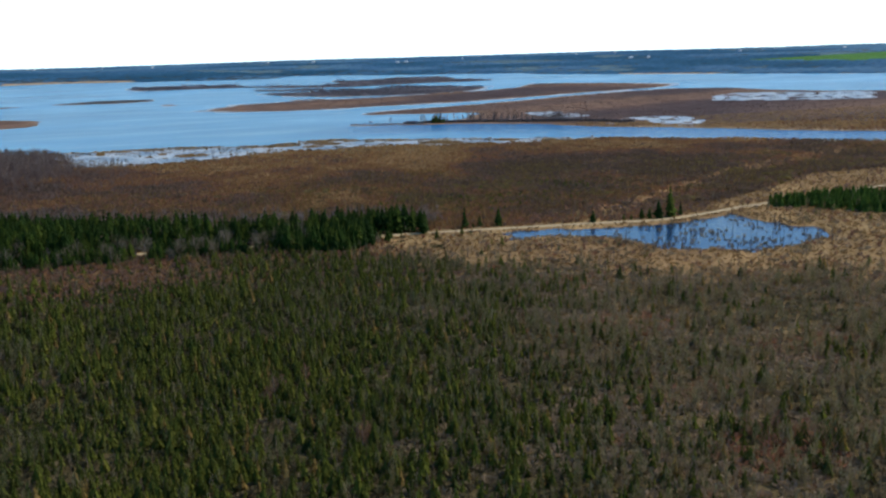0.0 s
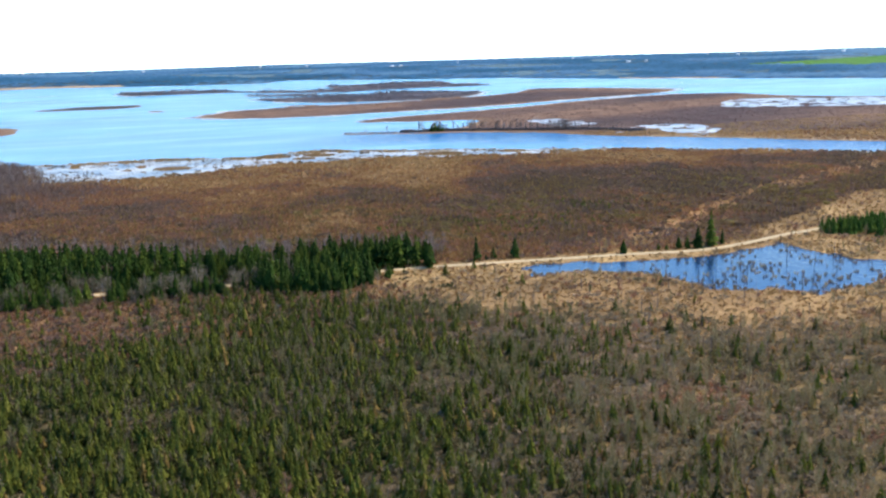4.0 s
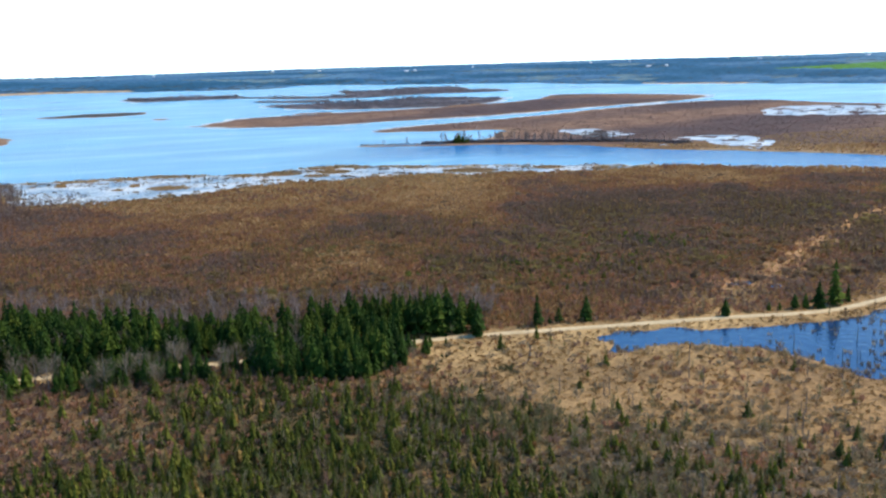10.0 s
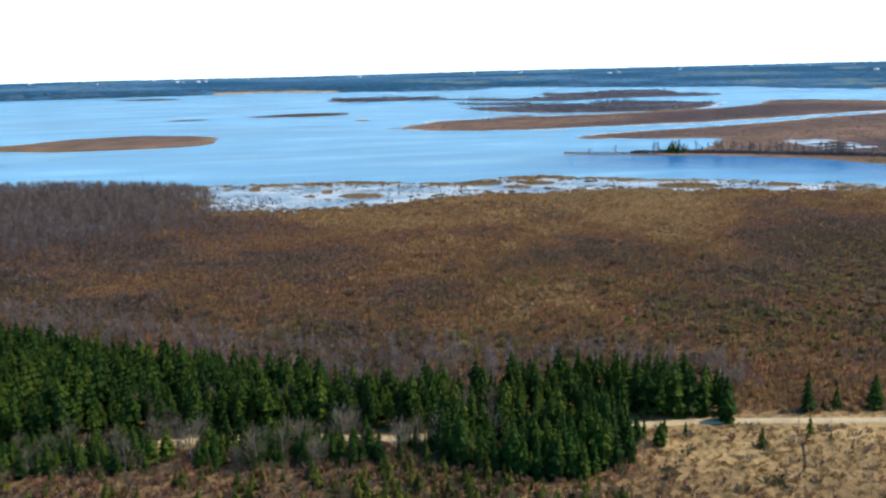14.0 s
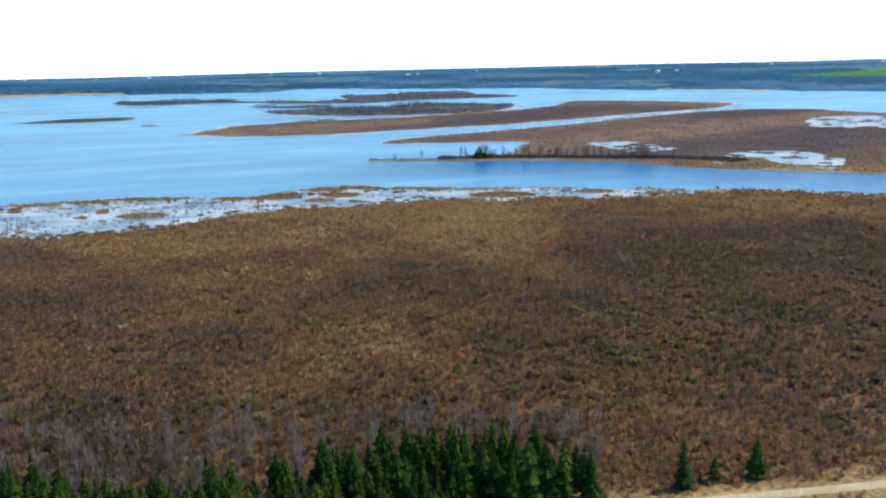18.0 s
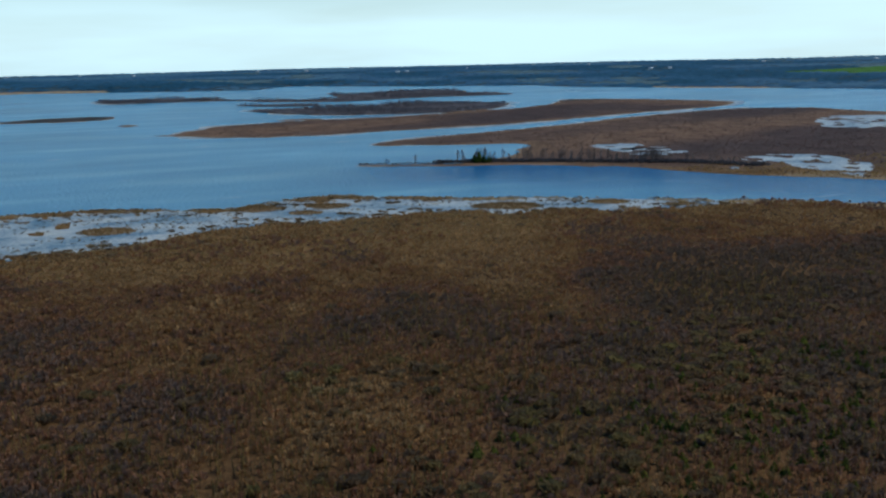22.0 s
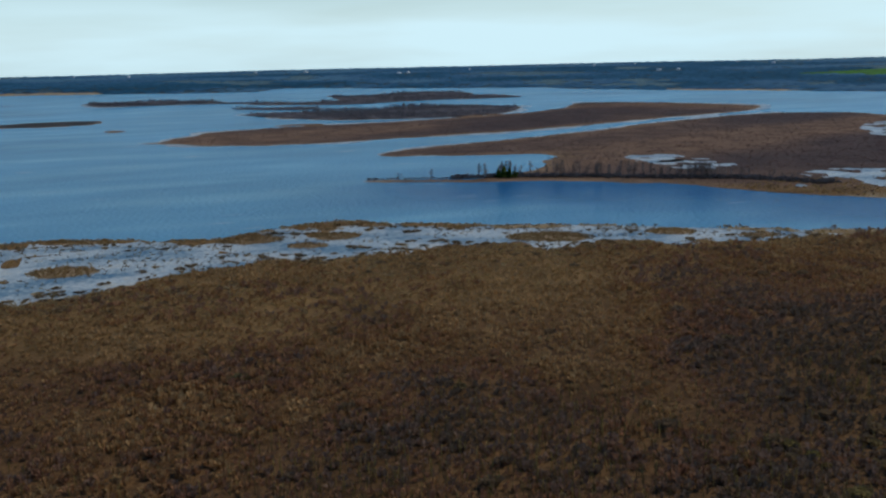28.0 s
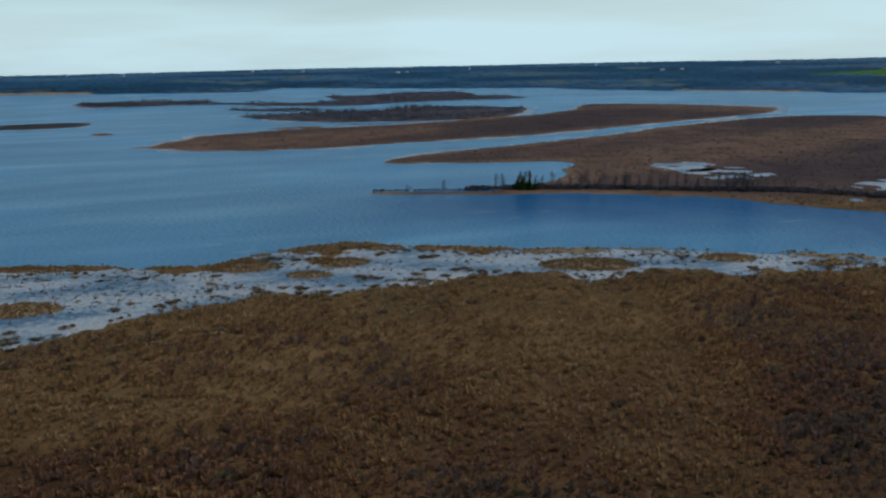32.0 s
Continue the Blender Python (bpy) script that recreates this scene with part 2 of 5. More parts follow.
WHITE = grainy("white_siding", (0.72, 0.72, 0.70), (0.84, 0.84, 0.82), 0.6)
ROOF = grainy("metal_roof", (0.55, 0.57, 0.58), (0.75, 0.77, 0.78), 0.3, 0.5)
GREENS = [(0.0, (0.019, 0.043, 0.006)), (0.6, (0.032, 0.064, 0.007)), (1.0, (0.074, 0.102, 0.011))]
SPRUCE = tree_material("spruce_needles", GREENS)
SPRUCES = plant_material("spruce_mass", GREENS)
PINE = plant_material("young_pine", [(0.0, (0.042, 0.092, 0.013)), (1.0, (0.092, 0.151, 0.022))])
BOG = plant_material("bog_conifer", [(0.0, (0.170, 0.142, 0.086)), (0.22, (0.162, 0.140, 0.070)), (0.4, (0.060, 0.074, 0.014)), (0.75, (0.112, 0.124, 0.016)), (0.92, (0.160, 0.156, 0.028)), (1.0, (0.250, 0.165, 0.045))], spread=0.3)
HEATH = plant_material("bog_heath", [(0.0, (0.055, 0.060, 0.018)), (0.35, (0.135, 0.112, 0.055)), (0.65, (0.290, 0.220, 0.132)), (0.85, (0.360, 0.260, 0.158)), (1.0, (0.310, 0.150, 0.080))], spread=0.2)
TAMARACK = plant_material("tamarack_twigs", [(0.0, (0.138, 0.130, 0.052)), (0.5, (0.205, 0.172, 0.080)), (1.0, (0.300, 0.228, 0.118))], spread=0.25, thin=0.5)
RUSSET = tree_material("russet_twigs", [(0.0, (0.230, 0.115, 0.070)), (1.0, (0.300, 0.160, 0.095))])
SNAG = plant_material("bare_wood", [(0.0, (0.160, 0.100, 0.060)), (0.5, (0.225, 0.155, 0.098)), (1.0, (0.289, 0.216, 0.145))])
TWIGS = tree_material("bare_twigs", [(0.0, (0.165, 0.126, 0.078)), (0.6, (0.215, 0.172, 0.112)), (1.0, (0.270, 0.215, 0.140))], thin=0.45)
GROVE = plant_material("grove_twigs", [(0.0, (0.130, 0.090, 0.074)), (0.5, (0.195, 0.142, 0.114)), (1.0, (0.270, 0.210, 0.172))])
BRUSH = plant_material("brush_twigs", [(0.0, (0.155, 0.110, 0.074)), (0.25, (0.225, 0.145, 0.102)), (0.5, (0.300, 0.148, 0.080)), (0.75, (0.335, 0.186, 0.072)), (1.0, (0.470, 0.292, 0.130))], spread=0.3)
ALDER = plant_material("alder_twigs", [(0.0, (0.170, 0.120, 0.080)), (0.4, (0.200, 0.135, 0.074)), (0.75, (0.220, 0.175, 0.060)), (1.0, (0.380, 0.280, 0.140))], spread=0.2, thin=0.6)
STEMS = plant_material("scrub_stems", [(0.0, (0.135, 0.095, 0.046)), (0.45, (0.190, 0.132, 0.050)), (0.7, (0.275, 0.190, 0.056)), (1.0, (0.42, 0.28, 0.09))], spread=0.2)
ISLESCRUB = plant_material("island_scrub", [(0.0, (0.111, 0.075, 0.067)), (0.5, (0.164, 0.111, 0.090)), (1.0, (0.262, 0.193, 0.133))], spread=0.2)
ISLEWOOD = plant_material("island_wood", [(0.0, (0.080, 0.080, 0.086)), (0.6, (0.150, 0.136, 0.140)), (1.0, (0.215, 0.195, 0.198))])
SPITWOOD = tree_material("spit_twigs", [(0.0, (0.130, 0.105, 0.092)), (1.0, (0.260, 0.208, 0.185))])
REED = plant_material("reeds", [(0.0, (0.204, 0.114, 0.047)), (0.5, (0.315, 0.193, 0.076)), (1.0, (0.425, 0.293, 0.126))])
TUSSOCK = plant_material("tussocks", [(0.0, (0.125, 0.094, 0.062)), (0.6, (0.275, 0.188, 0.100)), (1.0, (0.525, 0.388, 0.200))])
# aerial haze is painted into these blue base colours of the distant woods
HAZED_WOOD = plant_material("hazed_far_wood", [(0.0, (0.030, 0.125, 0.203)), (0.45, (0.051, 0.170, 0.280)), (0.7, (0.085, 0.206, 0.322)), (1.0, (0.122, 0.266, 0.366))], spread=0.05)

# ---- the plan ----
rng = np.random.default_rng(7)


def smooth_line(points, closed, step):
    """A rounded line through a few plan points, about one point each step metres."""
    p = np.array(points, float)
    n, out = len(p), []
    for i in range(n if closed else n - 1):
        q = [p[(i + k) % n] if closed else p[min(max(i + k, 0), n - 1)] for k in (-1, 0, 1, 2)]
        m = max(2, int(np.hypot(*(q[2] - q[1])) / step))
        t = np.arange(m)[:, None] / m
        out.append(0.5 * (2 * q[1] + (q[2] - q[0]) * t + (2 * q[0] - 5 * q[1] + 4 * q[2] - q[3]) * t**2 + (3 * q[1] - q[0] - 3 * q[2] + q[3]) * t**3))
    if not closed:
        out.append(p[-1:])
    return np.concatenate(out)


def inside(px, py, poly):
    x1, y1 = poly.T
    x2, y2 = np.roll(poly, -1, 0).T
    odd = np.zeros(px.shape, bool)
    for a, b, c, d in zip(x1, y1, x2, y2):
        if b != d:
            odd ^= ((b > py) != (d > py)) & (px < (c - a) * (py - b) / (d - b) + a)
    return odd


def line_distance(px, py, line, closed=False):
    best = np.full(px.shape, 1e9)
    nxt = np.roll(line, -1, 0) if closed else line[1:]
    for (a, b), (c, d) in zip(line, nxt):
        l2 = (c - a) ** 2 + (d - b) ** 2 + 1e-9
        t = np.clip(((px - a) * (c - a) + (py - b) * (d - b)) / l2, 0, 1)
        best = np.minimum(best, (px - a - t * (c - a)) ** 2 + (py - b - t * (d - b)) ** 2)
    return np.sqrt(best)


def signed(px, py, poly):
    """Metres inside the outline, less than nought outside; no farther out than 90."""
    (x0, y0), (x1, y1) = poly.min(0) - 90, poly.max(0) + 90
    near = (px > x0) & (px < x1) & (py > y0) & (py < y1)
    out = np.full(px.shape, -90.0)
    if near.any():
        ax, ay = px[near], py[near]
        d = line_distance(ax, ay, poly, True)
        out[near] = np.where(inside(ax, ay, poly), d, -d)
    return out


def value_noise(x, y, size, seed):
    """Smooth noise between 0 and 1 with lumps of that size."""
    u, v = np.asarray(x) / size, np.asarray(y) / size
    i, j = np.floor(u).astype(int), np.floor(v).astype(int)
    u, v = u - i, v - j
    u, v = u * u * (3 - 2 * u), v * v * (3 - 2 * v)

    def corner(a, b):
        h = (a * 374761393 + b * 668265263 + seed * 974634777) & 0x7FFFFFFF
        h = ((h ^ (h >> 13)) * 1274126177) & 0x7FFFFFFF
        return ((h ^ (h >> 16)) & 0xFFFF) / 65535.0

    return (corner(i, j) * (1 - u) + corner(i + 1, j) * u) * (1 - v) + (corner(i, j + 1) * (1 - u) + corner(i + 1, j + 1) * u) * v


SHORE = [(-4000, 1500), (-900, 900), (-400, 875), (-169, 854), (-58, 843), (16, 832), (58, 828), (80, 821), (104, 806), (126, 799), (136, 802), (157, 814), (189, 820), (211, 805), (254, 777), (297, 755), (334, 727), (383, 696), (445, 637), (492, 596), (539, 551), (700, 430), (1000, 200), (1800, -600), (4000, -3000)]
MARSH = [(-60, 838), (16, 828), (58, 825), (80, 818), (104, 803), (126, 796), (136, 799), (157, 811), (189, 816), (211, 802), (254, 774), (297, 751), (334, 723), (380, 692), (368, 680), (324, 692), (281, 704), (248, 709), (221, 727), (184, 730), (161, 723), (136, 733), (112, 727), (91, 714), (71, 706), (56, 700), (20, 704), (-16, 709), (-35, 760)]
ISLAND_A = [(121, 1362), (146, 1370), (157, 1399), (186, 1436), (201, 1470), (252, 1486), (301, 1507), (369, 1512), (441, 1517), (520, 1533), (616, 1572), (668, 1593), (743, 1654), (795, 1732), (832, 1767), (894, 1732), (936, 1656), (972, 1567), (974, 1504), (888, 1422), (787, 1387), (666, 1345), (557, 1300), (440, 1278), (361, 1270), (303, 1259), (227, 1266), (181, 1299), (155, 1334)]
LAND_B = [(301, 1127), (334, 1154), (381, 1173), (446, 1199), (525, 1227), (567, 1247), (604, 1266), (650, 1296), (688, 1311), (736, 1326), (800, 1350), (852, 1357), (898, 1360), (952, 1310), (955, 1215), (975, 1140), (1040, 1060), (1400, 800), (2000, 500), (1500, 0), (800, 420), (590, 606), (541, 660), (480, 745), (446, 777), (425, 807), (415, 831), (399, 862), (385, 868), (375, 882), (363, 896), (337, 910), (305, 921), (273, 939), (241, 957), (241, 965), (268, 958), (305, 938), (337, 949), (366, 969), (385, 988), (388, 1006), (404, 1022), (419, 1035), (411, 1059), (371, 1074), (332, 1093), (304, 1107)]
ISLAND_D = [(297, 1818), (321, 1816), (380, 1819), (444, 1801), (476, 1792), (535, 1839), (580, 1863), (637, 1834), (692, 1761), (705, 1728), (637, 1619), (582, 1569), (528, 1554), (469, 1559), (424, 1581), (390, 1594), (345, 1656), (318, 1707)]
ISLAND_E = [(574, 2457), (603, 2366), (666, 2416), (743, 2459), (823, 2458), (866, 2360), (822, 2203), (858, 2201), (870, 2131), (868, 2062), (832, 2049), (774, 2046), (681, 2064), (585, 2031), (498, 2010), (433, 2071), (389, 2099), (353, 2185), (344, 2264), (434, 2176), (529, 2171)]
ISLAND_F = [(76, 2433), (105, 2465), (147, 2454), (213, 2453), (275, 2408), (335, 2273), (369, 2157), (389, 2110), (328, 2223), (260, 2259), (200, 2262), (141, 2264), (102, 2286)]
ISLAND_M = [(304, 2013), (353, 2002), (431, 1932), (431, 1891), (357, 1924)]
ISLAND_J = [(-320, 1250), (-271, 1310), (-246, 1358), (-167, 1384), (-78, 1320), (-68, 1250), (-74, 1196), (-132, 1173), (-213, 1176), (-256, 1195)]
ISLAND_L = [(-68, 1750), (7, 1821), (91, 1803), (78, 1710), (-8, 1712)]
SLIVERS = [[(-198, 1705), (-160, 1735), (-120, 1720), (-140, 1695)], [(94, 1570), (108, 1585), (118, 1560), (104, 1545)], [(-495, 2900), (-400, 2990), (-297, 2830), (-380, 2790)], [(288, 1535), (316, 1553), (352, 1546), (345, 1522), (318, 1523), (297, 1517)]]
FAR_SHORE = [(-4900, 3600), (-1800, 3300), (-871, 3190), (-142, 3250), (30, 3156), (169, 3102), (300, 2980), (437, 2921), (493, 2909), (564, 3061), (628, 3148), (760, 2980), (856, 2808), (1073, 2578), (1128, 2534), (1130, 2370), (1190, 2233), (1230, 2080), (1300, 1973), (1360, 1850), (1450, 1680), (1520, 1560), (1900, 1300), (2900, 800), (4900, 400)]
POOLS = [[(445, 985), (466, 1018), (494, 1016), (500, 990), (478, 958), (455, 960)], [(440, 940), (465, 968), (498, 970), (504, 938), (486, 908), (452, 908)], [(490, 864), (519, 877), (553, 870), (563, 836), (555, 791), (500, 736), (494, 751), (493, 778), (493, 799), (501, 824)], [(444, 812), (462, 825), (475, 821), (463, 808)], [(740, 1050), (780, 1110), (834, 1165), (880, 1170), (940, 1130), (1010, 1075), (960, 1000), (895, 945), (812, 975), (760, 1020)]]
POND_EDGE = [(143, 359), (149, 348), (150, 341), (162, 337), (172, 333), (180, 329), (187, 322), (186, 312), (191, 303), (203, 292), (221, 280), (242, 284), (262, 293), (270, 304), (263, 318), (263, 332), (257, 350), (245, 347), (221, 345), (194, 351), (170, 356), (158, 359)]
ROAD = [(-200, 392), (-90, 386), (-32, 381), (8, 381), (29, 380), (51, 374), (80, 373), (106, 371), (120, 370), (152, 364), (194, 356), (221, 350), (245, 353), (266, 359), (288, 363), (373, 380), (480, 405), (700, 440)]

shore = smooth_line(SHORE, False, 25)
mainland = np.concatenate([shore, [(4000, -4900), (-4900, -4900), (-4900, 1500)]])
far_land = np.concatenate([smooth_line(FAR_SHORE, False, 60), [(9000, 400), (9000, 9000), (-9000, 9000), (-9000, 3600)]])
islands = [smooth_line(p, True, 30) for p in (ISLAND_A, LAND_B, ISLAND_D, ISLAND_E, ISLAND_F, ISLAND_J, ISLAND_L, ISLAND_M, *SLIVERS)]
marsh = smooth_line(MARSH, True, 15)
pond = smooth_line(POND_EDGE, True, 6)
pools = [smooth_line(p, True, 20) for p in POOLS]
road_line = smooth_line(ROAD, False, 6)


shore_memo = {}


def land(x, y):
    """Metres inland from the nearest lake shore."""
    key = (len(x), float(x.sum()), float(y.sum()))
    if key in shore_memo:
        return shore_memo[key]
    d = np.maximum(signed(x, y, mainland), signed(x, y, far_land))
    for p in islands:
        d = np.maximum(d, signed(x, y, p))
    wild = np.clip((y - 1000) / 500, 0, 1)
    d = d + (5 + 4 * wild) * (value_noise(x, y, 18, 1) - 0.5) + 3 * (value_noise(x, y, 6, 2) - 0.5) + 8 * wild * (value_noise(x, y, 60, 9) - 0.4)
    shore_memo.clear()
    shore_memo[key] = d
    return d


def height(x, y):
    d = land(x, y)
    z = np.clip(0.12 * d, -2.0, 0.5)
    m = signed(x, y, marsh) + 15 * (value_noise(x, y, 13, 42) - 0.55) + 7 * (value_noise(x, y, 4, 43) - 0.5)
    wet = np.clip(m / 6, 0, 1)
    lumps = value_noise(x, y, 9, 3) + 0.6 * value_noise(x * 0.5, y, 22, 4)
    z = np.where(wet > 0, z * (1 - wet) + wet * np.minimum(0.42 * lumps - 0.52, 0.25), z)
    for q in pools:
        sd = signed(x, y, q)
        z = np.where(sd > 0, 0.9 * (lumps + 0.6 * value_noise(x, y, 5, 8) - 1.25) + 0.35 * np.clip(1 - sd / 7, 0, 1), z)
    p = signed(x, y, pond)
    shelf = 0.66 * np.clip((x - 190) / 45, 0, 1) * (value_noise(x, y, 6, 5) + 0.5 * value_noise(x, y, 2.5, 7) - 0.45)
    z = np.minimum(z, np.clip(0.5 - 0.25 * (p - 0.3 + 8 * (value_noise(x, y, 7, 5) - 0.5)), -0.5 + shelf, 9))
    far = np.clip((np.hypot(x, y) - 2600) / 2000, 0, 1)
    inland = np.clip(signed(x, y, far_land) / 150, 0, 1)
    return z + inland * far * (26 + 14 * value_noise(x, y, 900, 6))


def grid_mesh(name, verts, faces, mat, smooth=False):
    me = bpy.data.meshes.new(name)
    v, f = np.asarray(verts, np.float32), np.asarray(faces, np.int32)
    k = f.shape[1]
    me.vertices.add(len(v))
    me.vertices.foreach_set("co", v.ravel())
    me.loops.add(f.size)
    me.loops.foreach_set("vertex_index", f.ravel())
    me.polygons.add(len(f))
    me.polygons.foreach_set("loop_start", np.arange(0, f.size, k, dtype=np.int32))
    me.update(calc_edges=True)
    if smooth:
        me.polygons.foreach_set("use_smooth", np.ones(len(f), bool))
    me.materials.append(mat)
    return me


# ---- ground: one sheet out to the horizon ----
turn = np.radians(np.concatenate([np.arange(-180, -40, 5.0), np.arange(-40, 60, 0.25), np.arange(60, 180, 5.0)]))
reach = np.concatenate([np.linspace(0, 110, 8), np.geomspace(120, 4950, 420)])
A, R = np.meshgrid(turn, reach)
gx, gy = (R * np.sin(A)).ravel(), (R * np.cos(A)).ravel()
gz = height(gx, gy)
cols, rows_n = len(turn), len(reach)
i, j = np.meshgrid(np.arange(rows_n - 1), np.arange(cols), indexing="ij")
k = (j + 1) % cols
quads = np.stack([i * cols + j, i * cols + k, (i + 1) * cols + k, (i + 1) * cols + j], -1).reshape(-1, 4)[:, ::-1]


def bog_share(x, y):
    thin = 1 - 0.50 * np.clip((x - 0.38 * y) / 55, 0, 1) * np.clip((y - 135) / 70, 0.25, 1)
    return thin * np.clip((350 - y + 0.06 * np.minimum(x - 60, 0) - 0.5 * np.clip(x - 60, 0, 400) + 50 * (value_noise(x, y, 45, 12) - 0.5)) / 50, 0, 1)


TRAIL = smooth_line([(200, 372), (224, 388), (269, 419), (305, 442), (342, 468), (387, 488), (470, 520)], False, 10)


def trail_share(x, y):
    return np.exp(-((line_distance(x, y, TRAIL) / (5 + 7 * value_noise(x, y, 20, 16))) ** 2))


def scrub_share(x, y):
    """1 in the brown scrub between the track and the reed belt."""
    edge = 703 - 0.06 * x - 20 * np.exp(-(((x - 120) / 110) ** 2)) + 90 * (value_noise(x, y, 55, 13) - 0.5)
    meadow = np.clip((np.minimum(378 + 0.55 * (x - 266), 436) - y) / 6, 0, 1) * np.clip((x - 250) / 15, 0, 1)
    return np.clip((y - np.interp(x, road_line[:, 0], road_line[:, 1]) - 3.5) / 7, 0, 1) * np.clip((edge - y) / 60, 0, 1) * (1 - meadow) * (1 - 0.85 * trail_share(x, y))


def blend(c, d, f):
    return c * (1 - f[:, None]) + np.array(d) * f[:, None]


FARMS = [(-14.2, 4500), (-10.8, 4150), (-8.0, 4600), (-6.7, 4200), (-6.4, 4220), (-5.6, 4250), (-5.2, 4260), (0.5, 4650), (17.1, 3950), (17.6, 3980), (20.9, 4150), (22.2, 4600), (24.6, 4550), (29.7, 4400), (30.6, 3700), (31.6, 3720), (35.0, 4600), (42.0, 4350), (38.5, 4680), (-12.0, 4700), (-3.0, 4720), (3.2, 4400), (4.1, 4750), (8.4, 4700), (9.6, 4380), (11.5, 4740), (12.2, 4300), (14.6, 4700), (19.0, 4760), (26.2, 4720), (27.5, 4250), (33.2, 4700), (36.6, 4300), (40.2, 4750)]
GREEN_FIELD = np.array([(1950, 2650), (2060, 2200), (2700, 1900), (2600, 2650)], float)


def field_pick(x, y):
    """Long fields and wood lots that lie side by side on the far land."""
    return 0.65 * value_noise(1.3 * np.arctan2(x, y) * 3500, np.hypot(x, y), 330, 14) + 0.35 * value_noise(np.arctan2(x, y) * 3500, np.hypot(x, y), 120, 19)


def cover_colour(x, y):
    """What grows low on the ground: the base colour of the turf, with haze painted into the far fields."""
    tan, brown, dark, russet = (0.30, 0.21, 0.095), (0.112, 0.063, 0.028), (0.075, 0.066, 0.030), (0.20, 0.106, 0.05)
    n = value_noise(x, y, 60, 11)
    c = blend(np.tile(np.array(tan), (len(x), 1)), russet, 0.35 * np.clip(1.6 * (1 - n) - 0.5, 0, 1))
    c = blend(c, (0.172, 0.102, 0.040), 0.85 * np.clip((y - 520) / 60, 0, 1))
    c = blend(c, (0.15, 0.100, 0.050), 0.85 * np.clip((105 - x) / 40, 0, 1) * (y < 376))
    c = blend(c, dark, 0.9 * bog_share(x, y))
    c = blend(c, brown, 0.95 * scrub_share(x, y))
    c = blend(c, (0.24, 0.10, 0.06), 0.8 * np.exp(-(((x - 207) / 14) ** 2) - ((y - 405) / 16) ** 2))
    c = blend(c, (0.36, 0.21, 0.10), 0.8 * trail_share(x, y) * (y > 384))
    c = blend(c, (0.36, 0.285, 0.175), 0.75 * np.clip(1.2 - land(x, y) / 26, 0, 1) * (x > 240) * (y < 770))
    isle = np.clip((y + 0.6 * x - 1060) / 40, 0, 1)
    rim = np.clip(1 - land(x, y) / 22, 0, 1)
    patch = np.clip(1.8 * value_noise(x + 0.4 * y, 2.2 * (y - 0.4 * x), 230, 15) + 0.7 * value_noise(x * 0.6, y * 0.6, 60, 17) - 0.8, 0, 1)
    turf = blend(np.tile(np.array((0.178, 0.112, 0.074)), (len(x), 1)), (0.075, 0.052, 0.048), patch)
    turf = blend(turf, (0.27, 0.18, 0.10), 0.7 * rim)
    c = c * (1 - isle[:, None]) + turf * isle[:, None]
    c = blend(c, (0.055, 0.05, 0.045), np.clip((y - 1560 - 0.15 * x) / 60, 0, 1) * np.clip(land(x, y) / 12, 0, 1))
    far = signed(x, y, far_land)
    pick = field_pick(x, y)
    # blue-grey fields and wood floor: distance haze put into the colour
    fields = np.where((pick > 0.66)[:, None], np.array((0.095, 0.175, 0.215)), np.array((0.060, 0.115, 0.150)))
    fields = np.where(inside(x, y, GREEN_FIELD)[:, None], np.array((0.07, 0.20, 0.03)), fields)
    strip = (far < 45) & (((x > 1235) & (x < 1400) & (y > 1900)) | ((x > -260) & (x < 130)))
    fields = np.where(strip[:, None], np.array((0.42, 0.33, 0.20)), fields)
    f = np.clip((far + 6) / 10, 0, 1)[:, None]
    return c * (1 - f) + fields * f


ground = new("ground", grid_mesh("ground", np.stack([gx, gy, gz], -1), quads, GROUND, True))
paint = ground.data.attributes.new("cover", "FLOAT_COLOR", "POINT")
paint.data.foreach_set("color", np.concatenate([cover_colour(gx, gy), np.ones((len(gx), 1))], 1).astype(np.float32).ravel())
tagged(ground, "flat tan and brown marsh ground with low islands", "ground", kind="structure")


def water_sheet(name, outline, z, mat, label):
    bm = bmesh.new()
    bm.faces.new([bm.verts.new((a, b, z)) for a, b in outline])
    bmesh.ops.triangulate(bm, faces=bm.faces)
    me = bpy.data.meshes.new(name)
    bm.to_mesh(me)
    me.materials.append(mat)
    return tagged(new(name, me), label, "water", kind="structure")


la, lr = np.meshgrid(np.radians(np.arange(-80, 80.1, 0.8)), np.geomspace(600, 4700, 150))
lx, ly = (lr * np.sin(la)).ravel(), (lr * np.cos(la)).ravel()
wide_n = la.shape[1]
i, j = np.meshgrid(np.arange(la.shape[0] - 1), np.arange(wide_n - 1), indexing="ij")
lake_quads = np.stack([i * wide_n + j, i * wide_n + j + 1, (i + 1) * wide_n + j + 1, (i + 1) * wide_n + j], -1).reshape(-1, 4)[:, ::-1]
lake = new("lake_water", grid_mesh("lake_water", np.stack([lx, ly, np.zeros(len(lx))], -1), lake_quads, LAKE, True))
